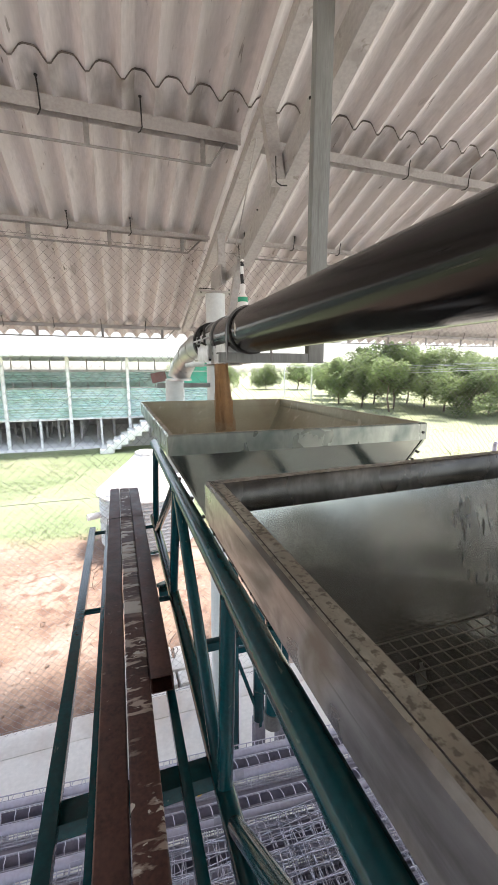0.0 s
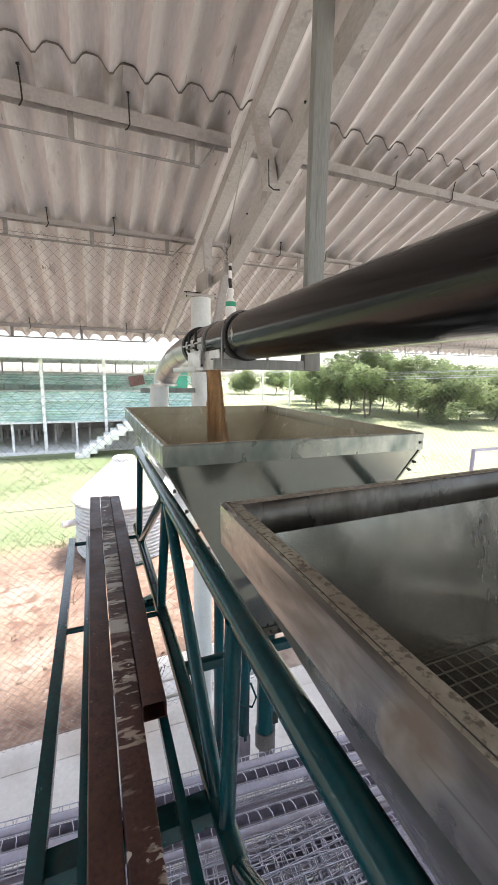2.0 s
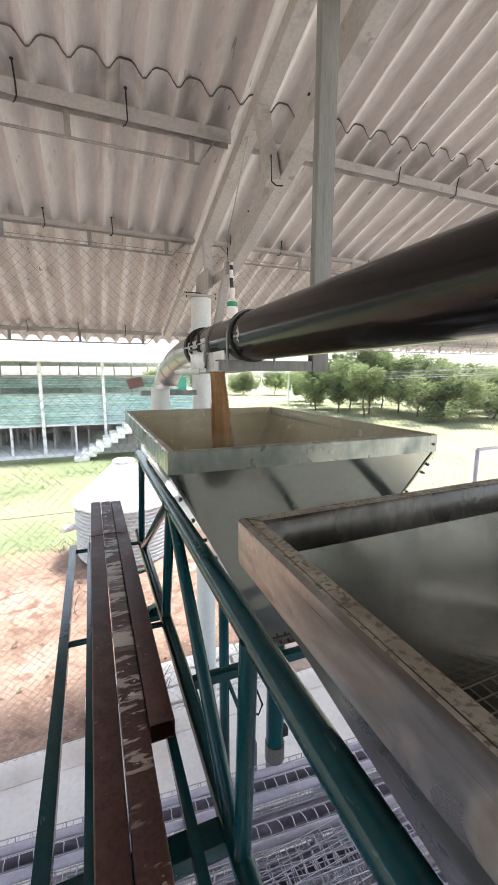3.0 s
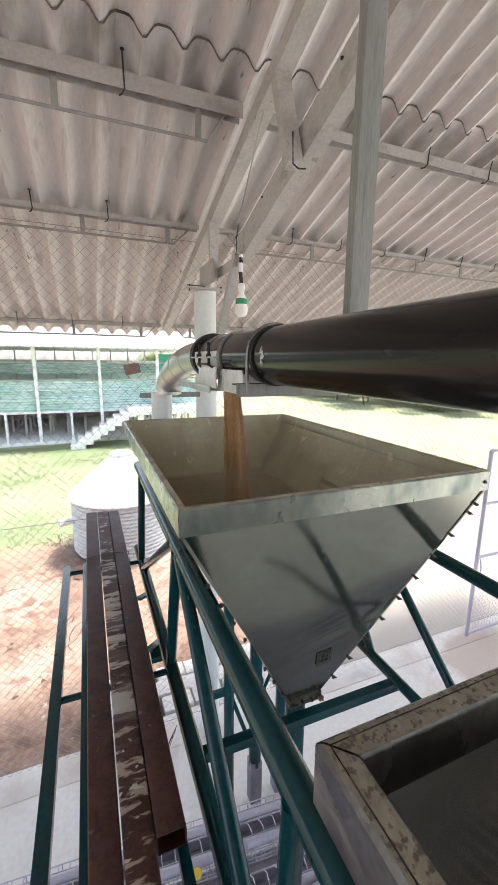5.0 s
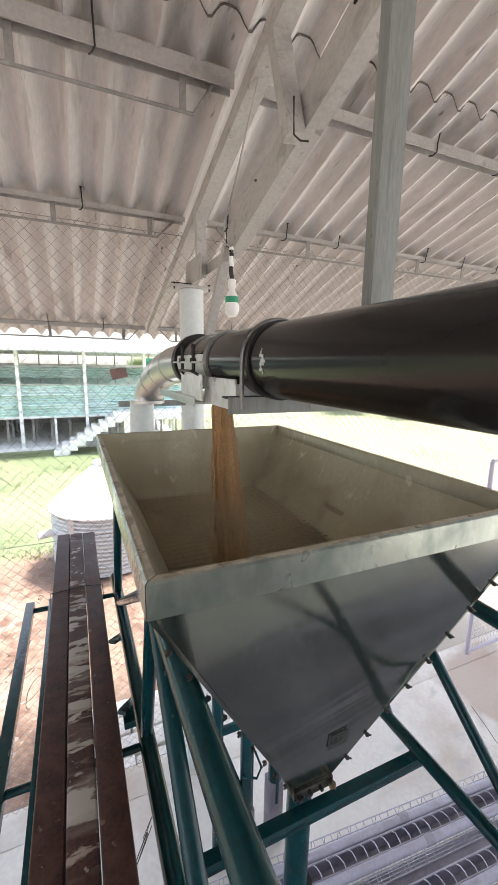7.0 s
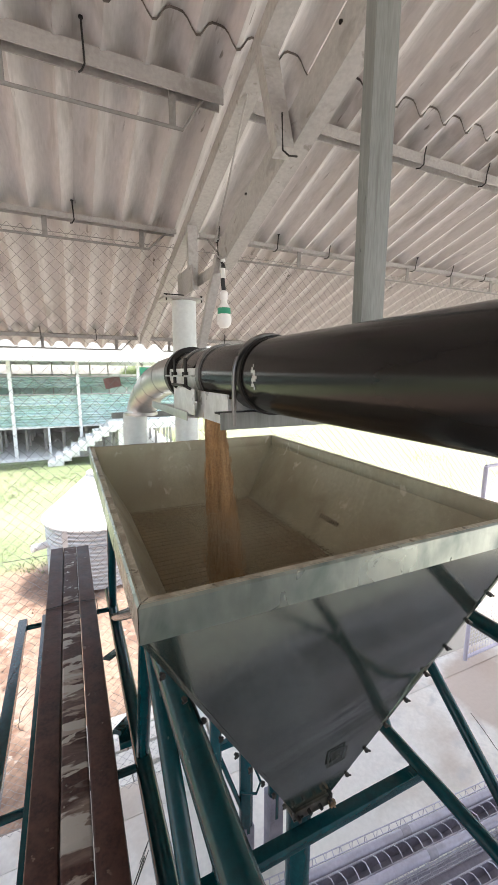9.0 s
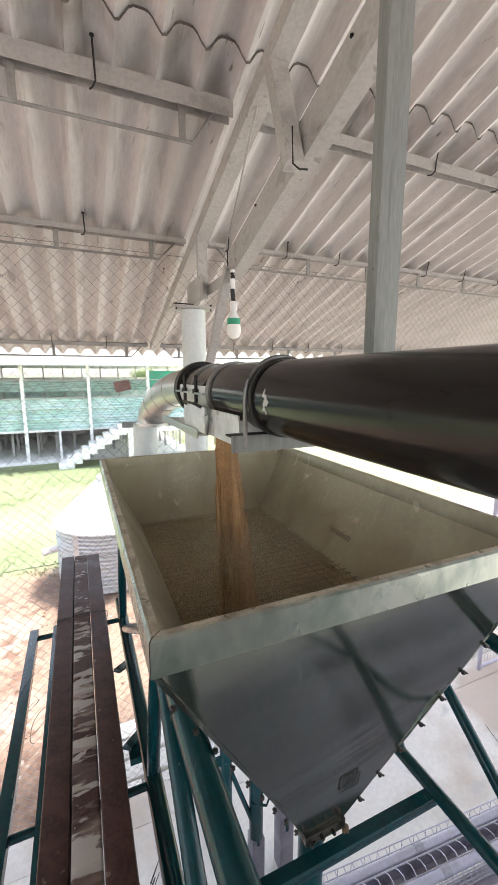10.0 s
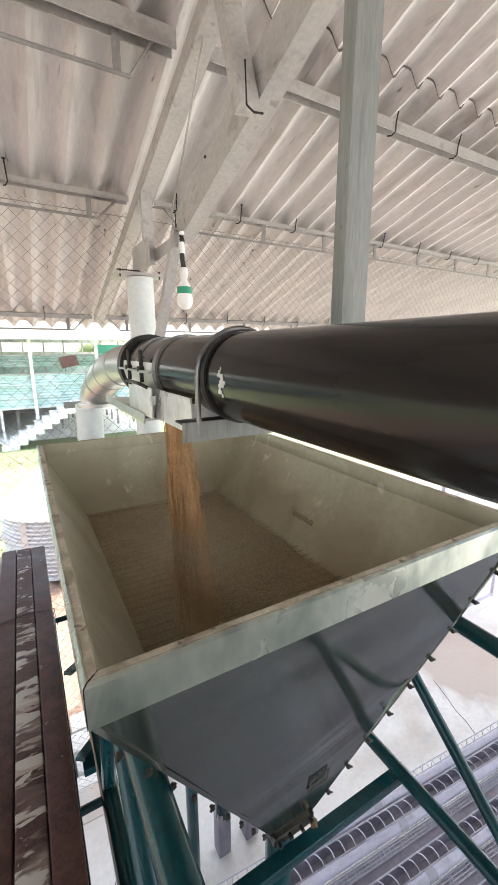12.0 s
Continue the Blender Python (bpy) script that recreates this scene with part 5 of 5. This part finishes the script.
def net_strip(z0, z1, y, sag, name="net"):
    bm = bmesh.new()
    rows = []
    for j in range(9):
        f = j / 8
        row = []
        for i in range(118):
            x = -16 + 0.2 * i
            row.append(bm.verts.new((x, y + sag * math.sin(math.pi * f) + 0.05 * noise.noise((x * 0.8, f * 3, z0)) + (0.03 if j % 2 else -0.03), z0 + (z1 - z0) * f + 0.02 * noise.noise((x * 1.5, f, 9)))))
        rows.append(row)
    for a, b in zip(rows, rows[1:]):
        for k in range(117):
            bm.faces.new((a[k], a[k + 1], b[k + 1], b[k]))
    return part(name, bm, M_NET, coop, "faded green shade net", smooth=0)


net_strip(1.28, 1.72, 0.02, 0.05)
net_strip(1.74, 2.12, 0.04, 0.06)
net_strip(2.14, 2.50, 0.03, 0.05)
net_strip(2.74, 3.18, 1.6, 0.08)
for z in (1.73, 2.13, 2.53, 3.22):
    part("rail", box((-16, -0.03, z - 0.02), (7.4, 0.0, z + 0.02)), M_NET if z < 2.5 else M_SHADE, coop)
for k in range(30):
    x = -15.6 + 0.78 * k
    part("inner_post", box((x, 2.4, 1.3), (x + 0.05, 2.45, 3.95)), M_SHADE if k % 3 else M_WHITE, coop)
part("inner_screen", box((-16, 4.6, 1.3), (7.4, 4.65, 2.75)), M_NET, coop)
part("far_wall", box((-16, 6.9, 1.3), (7.4, 7.0, 3.3)), M_WHITE, coop)
part("roof", box((-16.5, -0.9, 3.78), (7.9, 7.6, 3.86)), M_WHITE, coop)
part("red_sheet", box((-0.34, -0.025, 0.0), (0.34, 0.025, 0.46), 0, pose(4.8, 1.2, 2.72, 0, -12, 0)), M_RUSTY, coop, "dark red-brown sheet leaning inside", smooth=0)
part("green_screen", box((5.75, 0.2, 1.3), (6.9, 0.25, 3.6)), M_NET_DEEP, coop, "deep green screen")

stairs = thing("outdoor_stairs", "white-painted concrete stairs up to the poultry house", "stairs", (-0.9, 16.6, GROUND_Z))
for k in range(9):
    part("step", box((0.27 * k, 0, 0.0 if k < 2 else 0.165 * (k + 1) - 0.33), (0.27 * (k + 1), 1.3, 0.165 * (k + 1)), 0.01), M_WHITE, stairs)
part("landing", box((2.43, 0, 1.22), (5.4, 1.6, 1.49)), M_WHITE, stairs)
part("pier", box((2.5, 0.1, 0.0), (2.75, 1.4, 1.22)), M_WHITE, stairs)


# ---- trees, poles, grass ----
def tree(x, y, h, spread, low, seed):
    rnd = random.Random(seed)
    t = thing("tree", "young leafy broad-crowned tree with a thin trunk", "tree", (x, y, GROUND_Z - 0.05), group="roadside trees")
    bm = bmesh.new()

    def limb(a, b, r0, r1):
        a, b = Vector(a), Vector(b)
        m = a.lerp(b, 0.5) + Vector((rnd.uniform(-1, 1), rnd.uniform(-1, 1), rnd.uniform(-0.3, 0.3))) * (b - a).length * 0.08
        d = (b - a).normalized()
        s = d.cross(Vector((0.3, 0.9, 0.1))).normalized()
        w = d.cross(s)
        rows = []
        for p, r in ((a, r0), (m, (r0 + r1) / 2), (b, r1)):
            rows.append([bm.verts.new(p + s * r * math.cos(k * 1.0472) + w * r * math.sin(k * 1.0472)) for k in range(6)])
        for u, v in zip(rows, rows[1:]):
            for k in range(6):
                bm.faces.new((u[k], u[(k + 1) % 6], v[(k + 1) % 6], v[k]))

    fork = (rnd.uniform(-0.2, 0.2), rnd.uniform(-0.2, 0.2), max(0.7, low + 0.2 * (h - low)))
    limb((0, 0, 0), fork, 0.085, 0.06)
    mid, half = (h + low) / 2, (h - low) / 2
    clumps = []
    for k in range(38):
        a, e, q = rnd.uniform(0, 6.283), rnd.uniform(-1, 1), rnd.uniform(0.25, 1.1) * (0.8 + 0.3 * math.sin(2.7 * k + seed))
        w = math.sqrt(1 - e * e) * (1.0 if e < 0.2 else 0.85)
        c = Vector((spread * q * w * math.cos(a), spread * q * w * math.sin(a), mid + half * (0.72 + 0.2 * math.sin(1.9 * k + 2 * seed)) * e))
        clumps.append((c, spread * rnd.uniform(0.12, 0.30)))
        if k % 4 == 0:
            limb(fork, c, 0.045, 0.015)
    part("trunk", bm, M_BARK, t, smooth=60)
    verts, faces = [], []
    for c, r in clumps:
        for i in range(int(110 + 420 * r)):
            d = Vector((rnd.gauss(0, 1), rnd.gauss(0, 1), rnd.gauss(0.1, 0.8))).normalized()
            p = c + d * r * rnd.uniform(0.5, 1.1)
            p.z = max(p.z, 0.1)
            s = rnd.uniform(0.06, 0.14)
            u = Vector((rnd.uniform(-1, 1), rnd.uniform(-1, 1), rnd.uniform(-0.4, 0.2))).normalized()
            v = u.cross(Vector((rnd.uniform(-1, 1), rnd.uniform(-1, 1), 1))).normalized()
            o = len(verts)
            verts += [p - u * s, p + v * s * 0.5, p + u * s, p - v * s * 0.5]
            faces.append((o, o + 1, o + 2, o + 3))
    me = bpy.data.meshes.new("crown")
    me.from_pydata(verts, [], faces)
    me.materials.append(M_LEAF)
    ob = new("crown", me)
    ob.parent = t
    ob["kind"] = "stuff"


# x, y, height, crown radius, height of the lowest leaves
TREES = ((20.6, 34.7, 4.6, 2.0, 0.5), (20.6, 30.8, 5.0, 1.8, 1.2), (20.4, 26.7, 5.4, 2.0, 1.6), (23.8, 33.5, 5.0, 2.2, 1.1), (27.5, 33.2, 5.3, 2.5, 1.0), (24.6, 25.4, 5.1, 2.1, 1.2), (29.5, 28.0, 4.6, 2.3, 0.9), (22.3, 28.6, 4.9, 1.9, 1.3), (25.9, 29.0, 4.5, 2.1, 1.4),
         (23.0, 21.7, 3.9, 2.3, 0.25), (26.0, 22.6, 4.2, 2.2, 0.9), (29.0, 22.0, 3.7, 2.2, 0.5), (33.5, 26.0, 4.2, 2.4, 0.8), (23.5, 40.5, 4.3, 2.2, 0.9),
         (24.8, 66.0, 3.9, 2.7, 0.5), (30.0, 64.0, 4.0, 2.6, 0.9), (26.5, 47.0, 4.2, 2.3, 1.0), (31.5, 40.0, 4.7, 2.6, 1.0), (37.0, 33.0, 4.5, 2.6, 0.8), (35.0, 52.0, 4.8, 3.2, 0.6),
         (20.0, 78.0, 4.6, 3.6, 0.3), (13.0, 80.0, 4.4, 3.8, 0.3), (44.0, 42.0, 5.0, 3.4, 0.5), (40.0, 26.0, 4.0, 2.6, 0.6), (52.0, 34.0, 4.6, 3.4, 0.4), (47.0, 60.0, 5.2, 4.0, 0.3))
for i, (x, y, h, sp, low) in enumerate(TREES):
    tree(x, y, h * 1.06, sp * 1.45, low * 0.8, 100 + i)

for x, y in ((20.4, 47.8), (19.3, 38.1), (18.6, 8.0)):
    p = thing("utility_pole", "slim white concrete pole carrying wires", "pole", (x, y, GROUND_Z), group="utility poles")
    part("shaft", lathe(bmesh.new(), [(0.10, -0.1), (0.075, 4.1)], 10), M_WHITE, p)
    part("cross_arm", box((-0.25, -0.03, 3.72), (0.25, 0.03, 3.80)), M_WHITE, p)
for dx, dz, dip in ((0.0, 0.0, 0.0), (0.12, 0.16, 0.1), (-0.15, 0.30, 0.05), (0.2, 0.42, 0.15)):
    w = thing("overhead_wire", "thin pale overhead wire strung between poles", "wire", (21.3 + dx, 41.8, GROUND_Z + 3.75 + dz * 0.3), group="overhead wires")
    part("span", add_sweep(bmesh.new(), [(1.8, 11.8, 0.25), (0.9, 6.0, -0.1), (0, 0, 0), (-0.6, -7.8, -0.42 + dz - dip), (-1.1, -15.8, -0.72 + dz), (-1.3, -24.8, -0.42 + dz - dip), (-1.5, -33.8, 0.0)], 0.017 if dz == 0 else 0.010, 5), M_ZINC, w)


def grass_field(name, label, x0, x1, y0, y1, count, hmin, hmax, seed, keep, m):
    rnd = random.Random(seed)
    verts, faces = [], []
    for i in range(count):
        x, y = rnd.uniform(x0, x1), rnd.uniform(y0, y1)
        if not keep(x, y) or noise.noise((x * 0.5, y * 0.5, 3.3)) + rnd.uniform(-0.5, 0.5) < -0.15:
            continue
        for b in range(4):
            a = rnd.uniform(0, 6.283)
            h = rnd.uniform(hmin, hmax)
            w = 0.010 + 0.06 * h
            px, py = x + rnd.uniform(-0.08, 0.08), y + rnd.uniform(-0.08, 0.08)
            dx, dy = math.cos(a), math.sin(a)
            o = len(verts)
            verts += [(px - dy * w, py + dx * w, 0), (px + dy * w, py - dx * w, 0), (px + dx * h * 0.5 + dy * w * 0.3, py + dy * h * 0.5 - dx * w * 0.3, h)]
            faces.append((o, o + 1, o + 2))
    me = bpy.data.meshes.new(name)
    me.from_pydata(verts, [], faces)
    me.materials.append(m)
    ob = new(name, me)
    ob.location = (0, 0, GROUND_Z - 0.03)
    tagged(ob, label, "grass", kind="stuff")


grass_field("lawn_grass", "patchy bright lawn grass behind the fence", -9, 6, 7.9, 17.6, 30000, 0.02, 0.07, 21, lambda x, y: y + 0.9 * noise.noise((x * 0.7, y * 0.7, 0)) > 8.3 and (x - 0.32) ** 2 + (y - 8) ** 2 > 1, M_GRASS)
grass_field("field_grass", "tall rough yellow-green field grass", 3, 40, 9, 46, 34000, 0.03, 0.10, 22, lambda x, y: y > 9, M_FIELD)
